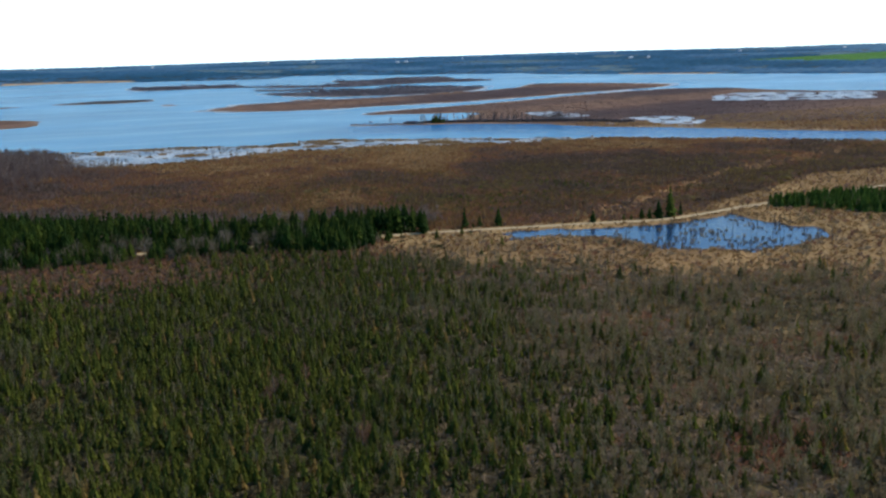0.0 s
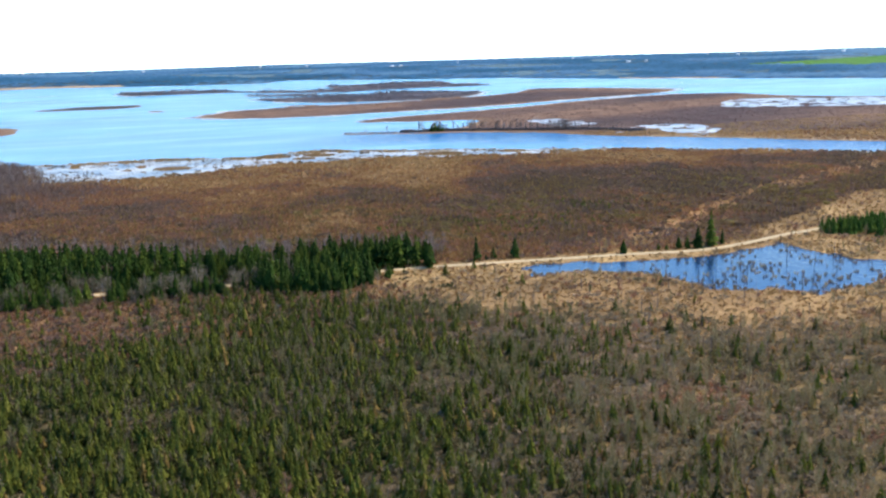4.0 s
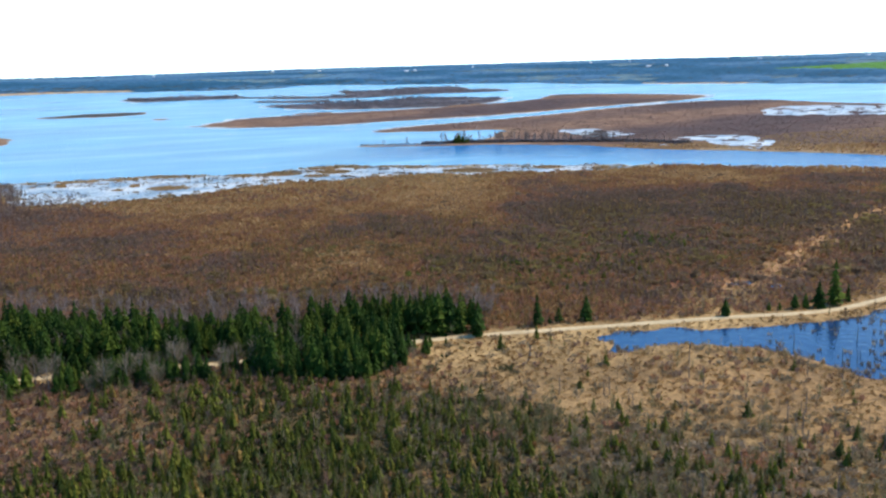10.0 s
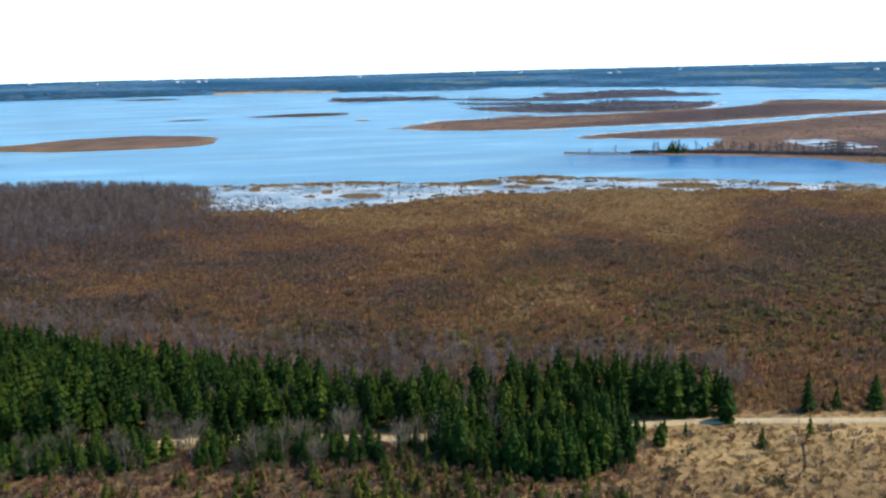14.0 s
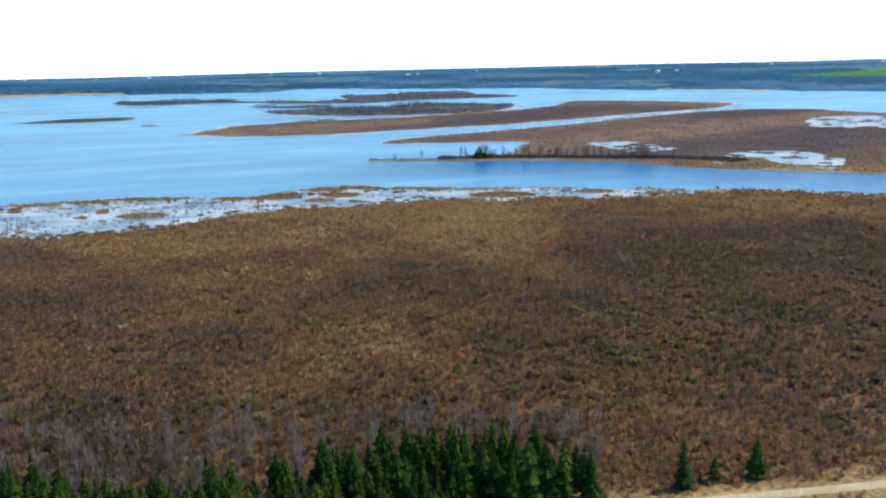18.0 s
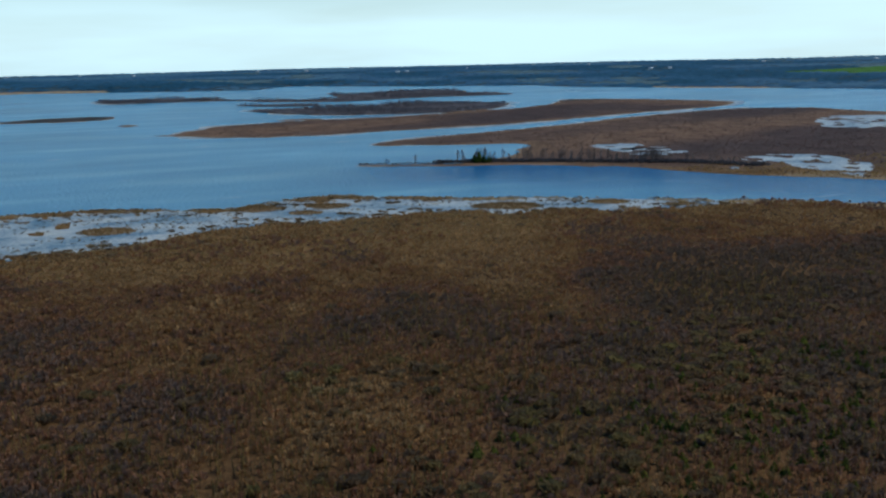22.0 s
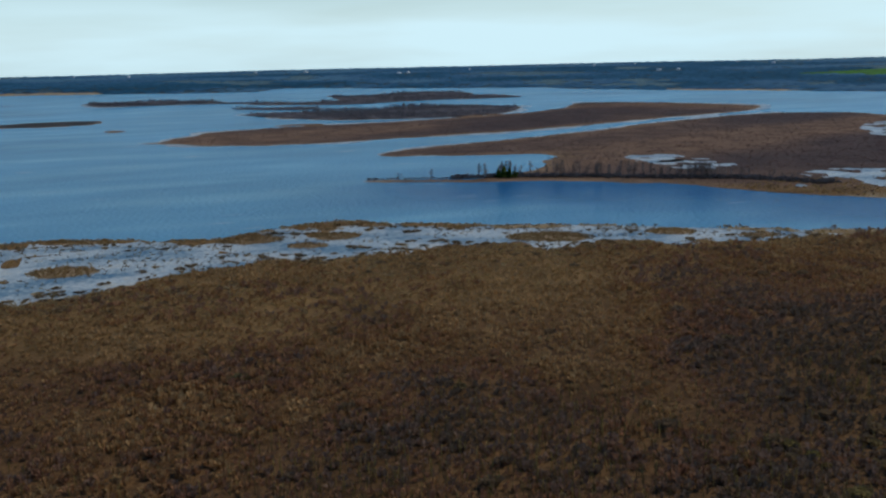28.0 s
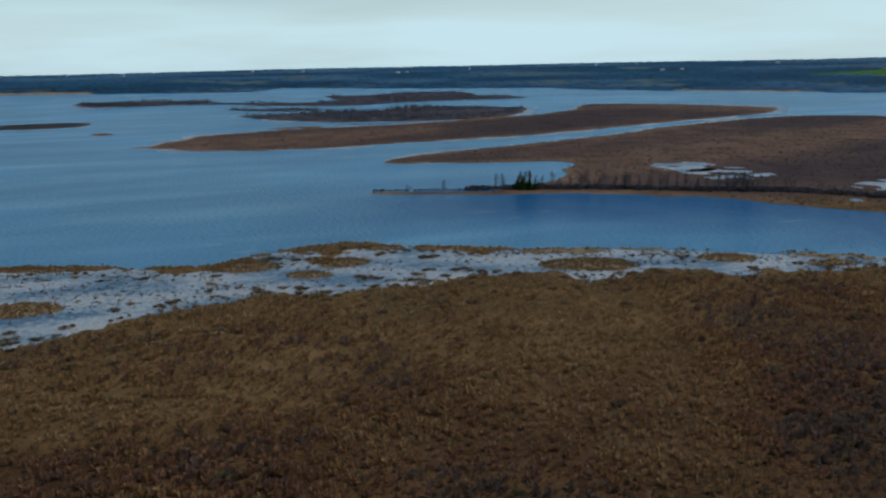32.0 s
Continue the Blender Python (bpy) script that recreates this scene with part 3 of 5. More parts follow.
# darker base colour along the channel between the spit and the marsh
CHANNEL = smooth_line([(290, 890), (335, 865), (385, 815), (430, 755), (490, 680), (580, 580), (760, 420)], False, 20)
deep = np.exp(-((line_distance(lx, ly, CHANNEL) / 72) ** 2)) * (0.75 + 0.5 * value_noise(lx + 0.6 * ly, ly - 0.45 * lx, 50, 72))
lake.data.attributes.new("channel_tone", "FLOAT", "POINT").data.foreach_set("value", np.clip(deep, 0, 1).astype(np.float32))
tagged(lake, "wide wind-rippled blue lake among marsh islands", "water", kind="structure")
water_sheet("marsh_water", marsh, 0.006, CALM, "calm pale shallows between reed clumps")
for q in pools:
    water_sheet("marsh_pool", q, 0.008, CALM, "pale still flooded hollow in the marsh island")
for cx, cy, rx, ry in ((223, 389, 5, 2.5), (229, 381, 3, 2), (303, 437, 2.5, 4)):
    ring = [(cx + rx * math.cos(t / 3) * (1 + 0.2 * math.sin(t)), cy + ry * math.sin(t / 3)) for t in np.arange(0, 18.8, 0.6)]
    water_sheet("stream_pool", ring, 0.53, POND, "small bright pool on a stream through the scrub")
grown = np.mean(pond, 0) + (pond - np.mean(pond, 0)) * 1.06
ditch = smooth_line([(141, 360.5), (137, 360.5), (132, 356), (129, 350), (125, 343), (119, 339)], False, 1.5)
dw = 0.16 + 0.22 * value_noise(ditch[:, 0], ditch[:, 1], 3, 44)[:, None]
cross = np.gradient(ditch, axis=0)[:, ::-1] * (1, -1)
cross /= np.linalg.norm(cross, axis=1, keepdims=True)
water_sheet("ditch_water", np.concatenate([ditch + cross * dw, (ditch - cross * dw)[::-1]]), 0.54, DITCH, "narrow dark ditch winding out of the pond")
water_sheet("pond_water", grown, 0.05, POND, "dark blue pond beside the gravel track")


def ice_rim(line, closed, offshore, seed):
    """A ragged ribbon of rotten ice along a stretch of shore."""
    t = np.gradient(line, axis=0)
    t /= np.linalg.norm(t, axis=1, keepdims=True) + 1e-9
    out = np.stack([-t[:, 1], t[:, 0]], -1) * offshore
    w = np.clip(2.2 * value_noise(line[:, 0], line[:, 1], 60, seed) - 0.6, 0, 1)[:, None] * 20 + 0.2
    v = np.concatenate([line - out * 5, line + out * w])
    n = len(line)
    f = np.array([(k, k + 1, n + k + 1, n + k) for k in range(n - 1)])
    me = grid_mesh("ice_rim", np.concatenate([v, np.full((2 * n, 1), 0.012)], 1), f if offshore < 0 else f[:, ::-1], CALM)
    return tagged(new("ice_rim", me), "ragged rim of pale rotten ice along the island shore", "ice", kind="structure")


ice_rim(smooth_line(ISLAND_A, True, 6), True, 1, 61)
ice_rim(smooth_line(LAND_B[-3:] + LAND_B[:13], False, 6), False, 1, 62)
ice_rim(smooth_line(ISLAND_D, True, 8), True, 1, 63)
ice_rim(smooth_line(ISLAND_F, True, 8), True, 1, 64)

# ---- gravel track ----
tang = np.gradient(road_line, axis=0)
tang /= np.linalg.norm(tang, axis=1, keepdims=True)
side = np.stack([tang[:, 1], -tang[:, 0]], -1)
prof = [(-1.9, -0.5), (-1.0, 0.2), (-0.55, 0.18), (0, 0.25), (0.55, 0.18), (1.0, 0.2), (1.9, -0.5)]
rv = np.concatenate([np.concatenate([road_line + side * o, np.full((len(road_line), 1), 0.55 + h)], 1) for o, h in prof])
m = len(road_line)
rf = np.array([(a * m + b, (a + 1) * m + b, (a + 1) * m + b + 1, a * m + b + 1) for a in range(len(prof) - 1) for b in range(m - 1)])
tagged(new("gravel_track", grid_mesh("gravel_track", rv, rf[:, ::-1], GRAVEL)), "narrow pale gravel track along the pond and through spruces", "road", kind="structure")


# ---- plants ----
def fan(blades):
    """Loose triangles to vertices and faces."""
    v = np.array(blades, float).reshape(-1, 3)
    return v, np.arange(len(v)).reshape(-1, 3)


def spire_blades(count, wide, seed, bare=0.06, stem=0.02, flare=0.55):
    """A conifer of height 1: a stem and many upright overlapping sprays, closing to a ragged point."""
    r = random.Random(seed)
    out = []
    for k in range(3):
        a, b = k * 2.094, (k + 1) * 2.094
        out.append([(stem * math.cos(a), stem * math.sin(a), 0), (stem * math.cos(b), stem * math.sin(b), 0), (0, 0, 0.97)])
    for k in range(count):
        f = (k + r.random()) / count
        z = bare + (0.92 - bare) * f
        q = wide * (1 - f) ** 0.85 * r.uniform(0.6, 1.2) + 0.012
        a = k * 2.4 + r.uniform(-0.5, 0.5)
        w = flare * r.uniform(0.7, 1.3)
        rise = min(0.10 + 0.22 * (1 - f) * r.uniform(0.6, 1.2), 1.02 - z)
        low = z - 0.35 * q
        out.append([(q * math.cos(a - w), q * math.sin(a - w), low + r.uniform(-0.02, 0.02)), (q * math.cos(a + w), q * math.sin(a + w), low + r.uniform(-0.02, 0.02)), (0.12 * q * math.cos(a), 0.12 * q * math.sin(a), z + rise)])
        if r.random() < 0.6:
            e = 1.25 * q
            out.append([(0.4 * q * math.cos(a - 0.5), 0.4 * q * math.sin(a - 0.5), z + 0.04), (0.4 * q * math.cos(a + 0.5), 0.4 * q * math.sin(a + 0.5), z + 0.04), (e * math.cos(a), e * math.sin(a), low - 0.02)])
    return fan(out)


def twig(a, b, w, r):
    """A thin blade from a to b."""
    t = r.uniform(0, math.pi)
    o = (w * math.cos(t), w * math.sin(t), 0)
    return [tuple(p - q for p, q in zip(a, o)), tuple(p + q for p, q in zip(a, o)), b]


def bare_blades(limbs, twigs, wide, seed, stem=0.018, low=0.25):
    """A leafless tree of height 1."""
    r = random.Random(seed)
    out = []
    for k in range(3):
        a, b = k * 2.094, (k + 1) * 2.094
        out.append([(stem * math.cos(a), stem * math.sin(a), 0), (stem * math.cos(b), stem * math.sin(b), 0), (0, 0, 1)])
    for k in range(limbs):
        h = low + (0.9 - low) * k / limbs
        a = r.uniform(0, 6.283)
        q = wide * (1.15 - h) * r.uniform(0.7, 1.2)
        tip = (q * math.cos(a), q * math.sin(a), h + 0.22 * r.uniform(0.6, 1.3))
        out.append(twig((0, 0, h), tip, stem * 0.7, r))
        for _ in range(twigs):
            t = r.uniform(0.4, 0.95)
            p = tuple(t * u + (1 - t) * v for u, v in zip(tip, (0, 0, h)))
            e = (p[0] + r.uniform(-0.1, 0.1), p[1] + r.uniform(-0.1, 0.1), p[2] + r.uniform(0.05, 0.16))
            out.append(twig(p, e, stem * 0.5, r))
    return fan(out)


def canopy_blades(seed):
    """A low rounded tree top, seen from far: a shallow cap with a ragged rim."""
    r = random.Random(seed)
    rim = [(0.5 * r.uniform(0.7, 1.2) * math.cos(k * 0.898), 0.5 * r.uniform(0.7, 1.2) * math.sin(k * 0.898), r.uniform(0.2, 0.6)) for k in range(7)]
    v = [(0, 0, 1)] + [(a, b, 0.6 * c - 0.1) for a, b, c in rim]
    f = [(0, 1 + k, 1 + (k + 1) % 7) for k in range(7)]
    return np.array(v, float), np.array(f)


def shrub_blades(count, wide, thick, seed):
    """A clump of upright stems, 1 high."""
    r = random.Random(seed)
    out = []
    for _ in range(count):
        a, q = r.uniform(0, 6.283), wide * math.sqrt(r.random())
        b = (0.45 * q * math.cos(a), 0.45 * q * math.sin(a), 0)
        e = (q * math.cos(a), q * math.sin(a), r.uniform(0.55, 1.0))
        out.append(twig(b, e, thick * r.uniform(0.6, 1.2), r))
    return fan(out)


def scatter(name, mat, templates, x, y, tall, wide, tint, label, category, sink=0.05):
    """Many plants that nobody could count, as one mesh."""
    n = len(x)
    z = np.maximum(height(x, y), 0.02) - sink
    which = rng.integers(0, len(templates), n)
    spin = rng.uniform(0, 6.283, n)
    vs, fs, ts, base = [], [], [], 0
    for k, (tv, tf) in enumerate(templates):
        ids = np.flatnonzero(which == k)
        if not len(ids):
            continue
        c, s = np.cos(spin[ids])[:, None], np.sin(spin[ids])[:, None]
        w, h = wide[ids][:, None], tall[ids][:, None]
        px = (tv[:, 0] * c - tv[:, 1] * s) * w + x[ids][:, None]
        py = (tv[:, 0] * s + tv[:, 1] * c) * w + y[ids][:, None]
        pz = tv[:, 2] * h + z[ids][:, None]
        vs.append(np.stack([px, py, pz], -1).reshape(-1, 3))
        fs.append((tf[None] + (np.arange(len(ids)) * len(tv))[:, None, None]).reshape(-1, 3) + base)
        ts.append(np.repeat(tint[ids], len(tv)))
        base += len(ids) * len(tv)
    me = grid_mesh(name, np.concatenate(vs), np.concatenate(fs), mat)
    me.attributes.new("tint", "FLOAT", "POINT").data.foreach_set("value", np.concatenate(ts).astype(np.float32))
    return tagged(new(name, me), label, category, kind="stuff")


def spread(y0, y1, per):
    """Random places over the part of the plan that is flown over, one each per square metres, thinner far from the flight."""
    n = int(0.5 * 1.60 * (y1**2 - y0**2) / per)
    yy = np.sqrt(rng.uniform(y0**2, y1**2, n))
    xx = yy * rng.uniform(-0.55, 1.05, n)
    left = np.minimum(-0.13 * yy, 39 - 0.36 * (yy - 180)) - 15
    ahead = np.hypot(xx - 0.21 * np.clip(yy - 150, 0, 430), yy - np.clip(yy - 150, 0, 430))
    left = left - rng.exponential(30, n)
    ok = (xx > left) & (rng.random(n) < np.clip((320 / ahead) ** 1.5, 0.15, 1))
    return xx[ok], yy[ok]


STAND = smooth_line([(-160, 530), (-52, 458), (-2, 427), (40, 398), (70, 391), (98, 401), (116, 392), (125, 378), (119, 371), (107, 367), (97, 354), (85, 347), (72, 350), (60, 360), (48, 361), (20, 364), (-10, 366), (-50, 370), (-160, 392)], True, 10)
GROVE_EDGE = smooth_line([(-30, 800), (-14, 720), (-8, 668), (-19, 630), (-45, 586), (-66, 574), (-95, 580), (-200, 600), (-320, 850), (-150, 845)], True, 15)
STRIP = smooth_line([(-150, 540), (-60, 500), (0, 462), (50, 434), (90, 424), (118, 414), (140, 392), (127, 376), (116, 394), (98, 404), (70, 394), (40, 400), (-2, 429), (-52, 460), (-150, 525)], True, 10)


def clear(x, y, margin=3.5):
    return (line_distance(x, y, road_line) > margin) & (signed(x, y, pond) < -1) & (land(x, y) > 2)


def puff_blades(count, wide, seed):
    """A rounded leafless bush, 1 high: sprays that widen upwards."""
    r = random.Random(seed)
    out = []
    for _ in range(count):
        a, q = r.uniform(0, 6.283), math.sqrt(r.random())
        h = 0.45 + 0.55 * math.sqrt(max(0, 1 - q * q)) * r.uniform(0.75, 1.1)
        t, w = r.uniform(0, 3.142), wide * r.uniform(0.11, 0.27)
        e = (wide * q * math.cos(a), wide * q * math.sin(a), h)
        b = (0.3 * e[0], 0.3 * e[1], 0)
        o = (w * math.cos(t), w * math.sin(t), r.uniform(-0.12, 0.12))
        out.append([b, tuple(u - v for u, v in zip(e, o)), tuple(u + v for u, v in zip(e, o))])
    return fan(out)


bog_kinds = [spire_blades(19, w, s, 0.04, 0.02, 0.5) for w, s in ((0.34, 1), (0.28, 2), (0.40, 3), (0.31, 4), (0.37, 5), (0.43, 6))]
x, y = spread(100, 366, 2.3)
keep = (rng.random(len(x)) < (np.where(x < 95, 0.12, 0.018) + 0.982 * bog_share(x, y)) * np.clip(1.9 * value_noise(x, y, 9, 45) - 0.05, 0.2, 1)) & clear(x, y) & ~inside(x, y, STAND)
x, y = x[keep], y[keep]
tall = rng.uniform(1.5, 4.9, len(x)) * (0.75 + 0.5 * value_noise(x, y, 30, 21))
green = np.clip(1.25 + 0.3 * np.clip((225 - y) / 80, 0, 1) - 0.010 * np.clip(x - 0.25 * y, 0, 200) - 0.8 * value_noise(x, y, 28, 22), 0, 1)
tint = np.where(rng.random(len(x)) < 0.15 + 0.8 * green, rng.uniform(0.38, 0.88, len(x)), rng.uniform(0.0, 0.3, len(x)))
tint = np.where(rng.random(len(x)) < 0.03, 1.0, tint)
pale = tint < 0.32
px, py, ptall = x[pale], y[pale], tall[pale]
x, y, tall, tint = x[~pale], y[~pale], tall[~pale], tint[~pale]
scatter("bog_conifers", BOG, bog_kinds, x, y, tall, tall * 0.85, tint, "dense low bog of olive-green tamarack and black spruce", "bog trees")

def twiggy(bare, seed, count=26, wide=0.2, low=0.35, fine=0.007):
    """A leafless tree whose round crown is filled with fine upward twigs."""
    r = random.Random(seed)
    out = []
    for _ in range(count):
        a, q, h = r.uniform(0, 6.283), math.sqrt(r.random()), r.uniform(-0.9, 0.8)
        q *= wide * math.sqrt(1 - h * h * 0.9)
        z = low + (1 - low) * (0.5 + 0.45 * h)
        p = (0.55 * q * math.cos(a), 0.55 * q * math.sin(a), z - 0.08)
        e = (1.15 * q * math.cos(a) + r.uniform(-0.03, 0.03), 1.15 * q * math.sin(a) + r.uniform(-0.03, 0.03), min(z + r.uniform(0.06, 0.14), 1.02))
        out.append(twig(p, e, fine * r.uniform(0.7, 1.4), r))
    pv, pf = fan(out)
    return np.concatenate([bare[0], pv]), np.concatenate([bare[1], pf + len(bare[0])])


tamarack_kinds = [twiggy(bare_blades(9, 2, 0.20, s, 0.013, 0.12), s, 30, 0.17, 0.06, 0.019) for s in (111, 112, 113, 114)]
scatter("tamaracks", TAMARACK, tamarack_kinds, px, py, ptall * 1.08, ptall * 1.15, np.clip(rng.normal(0.3, 0.2, len(px)) + 0.35 * np.clip((px - 0.3 * py) / 60, 0, 1), 0, 1), "grey-olive leafless tamaracks crowding the bog", "bog trees")

bare_kinds = [bare_blades(8, 3, 0.3, s, 0.014) for s in (11, 12, 13, 14)]
x, y = spread(100, 380, 9)
keep = (rng.random(len(x)) < (0.25 + 0.75 * value_noise(x, y, 35, 23)) * np.where(bog_share(x, y) > 0.05, 1, np.where(x < 95, 0.8, 0.3)) * np.clip(0.6 + (x - 0.25 * y) / 60, 0.6, 1.6)) & clear(x, y)
x, y = x[keep], y[keep]
tall = rng.uniform(1.6, 5.2, len(x))
scatter("bare_saplings", SNAG, bare_kinds, x, y, tall, tall * 0.9, rng.random(len(x)), "grey leafless saplings among the bog conifers", "bare saplings")


heath_kinds = [puff_blades(14, 1.0, s) for s in (101, 102, 103)]
x, y = spread(100, 372, 3.0)
keep = (rng.random(len(x)) < 0.06 + 0.94 * np.clip(bog_share(x, y) * 1.6, 0, 1)) & clear(x, y) & ~inside(x, y, STAND)
x, y = x[keep], y[keep]
tall = rng.uniform(0.6, 1.5, len(x))
tint = 0.12 + 0.55 * np.clip((x - 0.25 * y + 25) / 85, 0, 1) + 0.7 * (value_noise(x, y, 17, 46) - 0.5) + rng.normal(0, 0.1, len(x)) + 0.5 * np.exp(-(((x - 112) / 16) ** 2) - ((y - 140) / 16) ** 2)
scatter("bog_heath", HEATH, heath_kinds, x, y, tall, tall * rng.uniform(0.9, 1.5, len(x)), np.clip(tint, 0, 1), "low heath and leafless shrubs under the bog trees", "heath")


def brush_tint(x, y):
    olive = np.exp(-(((x - 95) / 85) ** 2) - ((y - 490) / 80) ** 2)
    grey = np.exp(-(((x - 250) / 70) ** 2) - ((y - 510) / 80) ** 2)
    return np.clip(0.33 - 0.14 * np.clip((70 - x) / 60, 0, 1) + 0.34 * np.clip((y - 545) / 90, 0, 1) - 0.16 * np.clip((530 - y) / 60, 0, 1) + 0.42 * olive - 0.28 * grey + 1.0 * (value_noise(x, y, 38, 24) - 0.5) + 0.5 * (value_noise(x, y, 9, 25) - 0.5) + rng.normal(0, 0.13, len(x)), 0, 1)


puff_kinds = [puff_blades(11, 1.0, s) for s in (21, 22, 23, 24, 25)]
x, y = spread(350, 735, 2.6)
keep = clear(x, y) & (y > np.interp(x, road_line[:, 0], road_line[:, 1]) + 3) & (signed(x, y, marsh) < 0) & ~inside(x, y, STAND) & (rng.random(len(x)) < np.where((y < 440) & (x > 240), 0.08, 0.3) + 0.7 * scrub_share(x, y))
x, y = x[keep], y[keep]
tall = rng.uniform(0.7, 1.8, len(x)) * (0.7 + 0.6 * value_noise(x, y, 22, 28))
scatter("brush", BRUSH, puff_kinds, x, y, tall, tall * rng.uniform(0.55, 0.95, len(x)), brush_tint(x, y), "brown leafless willow and alder scrub", "shrubs")

x, y = spread(200, 376, 2.4)
keep = (rng.random(len(x)) < (1 - bog_share(x, y)) * np.clip(2.0 * value_noise(x, y, 16, 38) - 0.35 + 0.5 * (x < 75), 0, 1) * np.clip(1.5 - (x - 40) / 60, 0.12, 3.0)) & clear(x, y)
x, y = x[keep], y[keep]
tall = rng.uniform(0.6, 1.8, len(x))
scatter("meadow_brush", BRUSH, puff_kinds, x, y, tall, tall * rng.uniform(0.5, 0.9, len(x)), np.clip(rng.normal(0.4, 0.2, len(x)), 0, 1), "russet and grey low shrubs in the sedge meadow", "shrubs")

stem_kinds = [bare_blades(5, 2, 0.2, s, 0.042, 0.3) for s in (26, 27, 28)]
x, y = spread(370, 680, 3.6)
keep = clear(x, y) & ~inside(x, y, STAND) & (rng.random(len(x)) < scrub_share(x, y) * np.clip((600 - y) / 70, 0.3, 1) * np.clip(1.8 * value_noise(x, y, 30, 29) - 0.3 + 0.5 * np.exp(-(((x - 100) / 80) ** 2) - ((y - 450) / 60) ** 2), 0.2, 1))
x, y = x[keep], y[keep]
tall = rng.uniform(0.9, 3.6, len(x)) * np.clip((640 - y) / 100, 0.5, 1)
scatter("scrub_stems", STEMS, stem_kinds, x, y, tall, tall, rng.random(len(x)), "thin leafless young trees standing in the scrub", "saplings")

x, y = spread(384, 690, 13)
near_side = np.clip((548 - y) / 75, 0.03, 1)
keep = clear(x, y) & ~inside(x, y, STAND) & (rng.random(len(x)) < 0.55 * scrub_share(x, y) * near_side * np.clip(1.9 * value_noise(x, y, 21, 51) - 0.55 + 0.0035 * (x - 110), 0, 1))
x, y = x[keep], y[keep]
tall = rng.uniform(0.9, 2.3, len(x))
tint = np.clip(0.75 * value_noise(x, y, 26, 47) + 0.25 * np.exp(-(((x - 105) / 60) ** 2) - ((y - 470) / 60) ** 2) - 0.08 + rng.normal(0, 0.12, len(x)), 0, 1)
scatter("alder_clumps", ALDER, [puff_blades(46, 1.0, s) for s in (52, 53, 54)], x, y, tall, tall * rng.uniform(0.8, 1.35, len(x)), tint, "round grey-brown alder clumps in the scrub", "shrubs")

x, y = spread(395, 520, 8)
keep = (rng.random(len(x)) < (np.exp(-(((x - 175) / 36) ** 2) - ((y - 440) / 22) ** 2) + 0.7 * np.exp(-(((x - 232) / 26) ** 2) - ((y - 466) / 20) ** 2)) * np.clip(2.4 * value_noise(x, y, 13, 48) - 0.6, 0, 1)) & clear(x, y)
x, y = x[keep], y[keep]
tall = rng.uniform(1.2, 2.8, len(x))
scatter("cedar_bushes", BOG, bog_kinds, x, y, tall, tall * 1.7, rng.uniform(0.4, 0.8, len(x)), "low green cedar bushes in the scrub", "cedar bushes")

grove_kinds = [twiggy(bare_blades(7, 2, 0.26, s, 0.010, 0.3), s, 26, 0.2, 0.35, 0.011) for s in (15, 16, 17, 18)]
gx2, gy2 = rng.uniform(-250, 0, 9000), rng.uniform(570, 855, 9000)
ok = (signed(gx2, gy2, GROVE_EDGE) > rng.uniform(0, 8, 9000)) & (gx2 > -80 - 0.36 * (gy2 - 500))
x, y = gx2[ok][:3200], gy2[ok][:3200]
tall = rng.uniform(7, 11.5, len(x)) * np.clip(0.45 + signed(x, y, GROVE_EDGE) / 45, 0.45, 1)
fx, fy = rng.uniform(-130, 20, 5000), rng.uniform(470, 740, 5000)
off = signed(fx, fy, GROVE_EDGE)
ok = (off < 0) & (fx > -80 - 0.36 * (fy - 500)) & (rng.random(5000) < 0.9 * np.exp(off / 22)) & ~inside(fx, fy, STRIP)
fx, fy = fx[ok][:650], fy[ok][:650]
x, y, tall = np.concatenate([x, fx]), np.concatenate([y, fy]), np.concatenate([tall, rng.uniform(2.2, 5, len(fx))])
scatter("bare_grove", GROVE, grove_kinds, x, y, tall, tall, np.clip(rng.normal(0.45, 0.25, len(x)), 0, 1), "dense leafless grey-brown grove on the lake shore", "woods")
gx2, gy2 = rng.uniform(-150, 150, 6000), rng.uniform(370, 545, 6000)
ok = (signed(gx2, gy2, STRIP) > 0) & clear(gx2, gy2)
x, y = gx2[ok][:620], gy2[ok][:620]
tall = rng.uniform(4, 8, len(x))
scatter("birch_strip", GROVE, grove_kinds, x, y, tall, tall, np.clip(rng.normal(0.75, 0.25, len(x)), 0, 1), "pale leafless birches behind the spruces", "woods")

reed_kinds = [puff_blades(11, 0.9, s) for s in (31, 32)] + [shrub_blades(10, 0.9, 0.10, 33)]
x, y = spread(180, 835, 3.1)
share = np.where(y < 384, (1 - 0.92 * bog_share(x, y)) * np.where(x < 80, 0.45, 1), np.clip(1 - scrub_share(x, y), 0.10, 1))
keep = (rng.random(len(x)) < share) & (line_distance(x, y, road_line) > 2.4) & (height(x, y) > 0.04)
x, y = x[keep], y[keep]
tint = np.clip(0.05 + 0.55 * value_noise(x, y, 20, 26) + 0.4 * value_noise(x, y, 5, 27) + 0.32 * np.clip((y - 640) / 50, 0, 1) + rng.normal(0, 0.2, len(x)), 0, 1)
scatter("reeds", REED, reed_kinds, x, y, rng.uniform(0.35, 1.0, len(x)), rng.uniform(0.5, 1.2, len(x)), tint, "tan dry reeds and sedge tufts", "reeds")


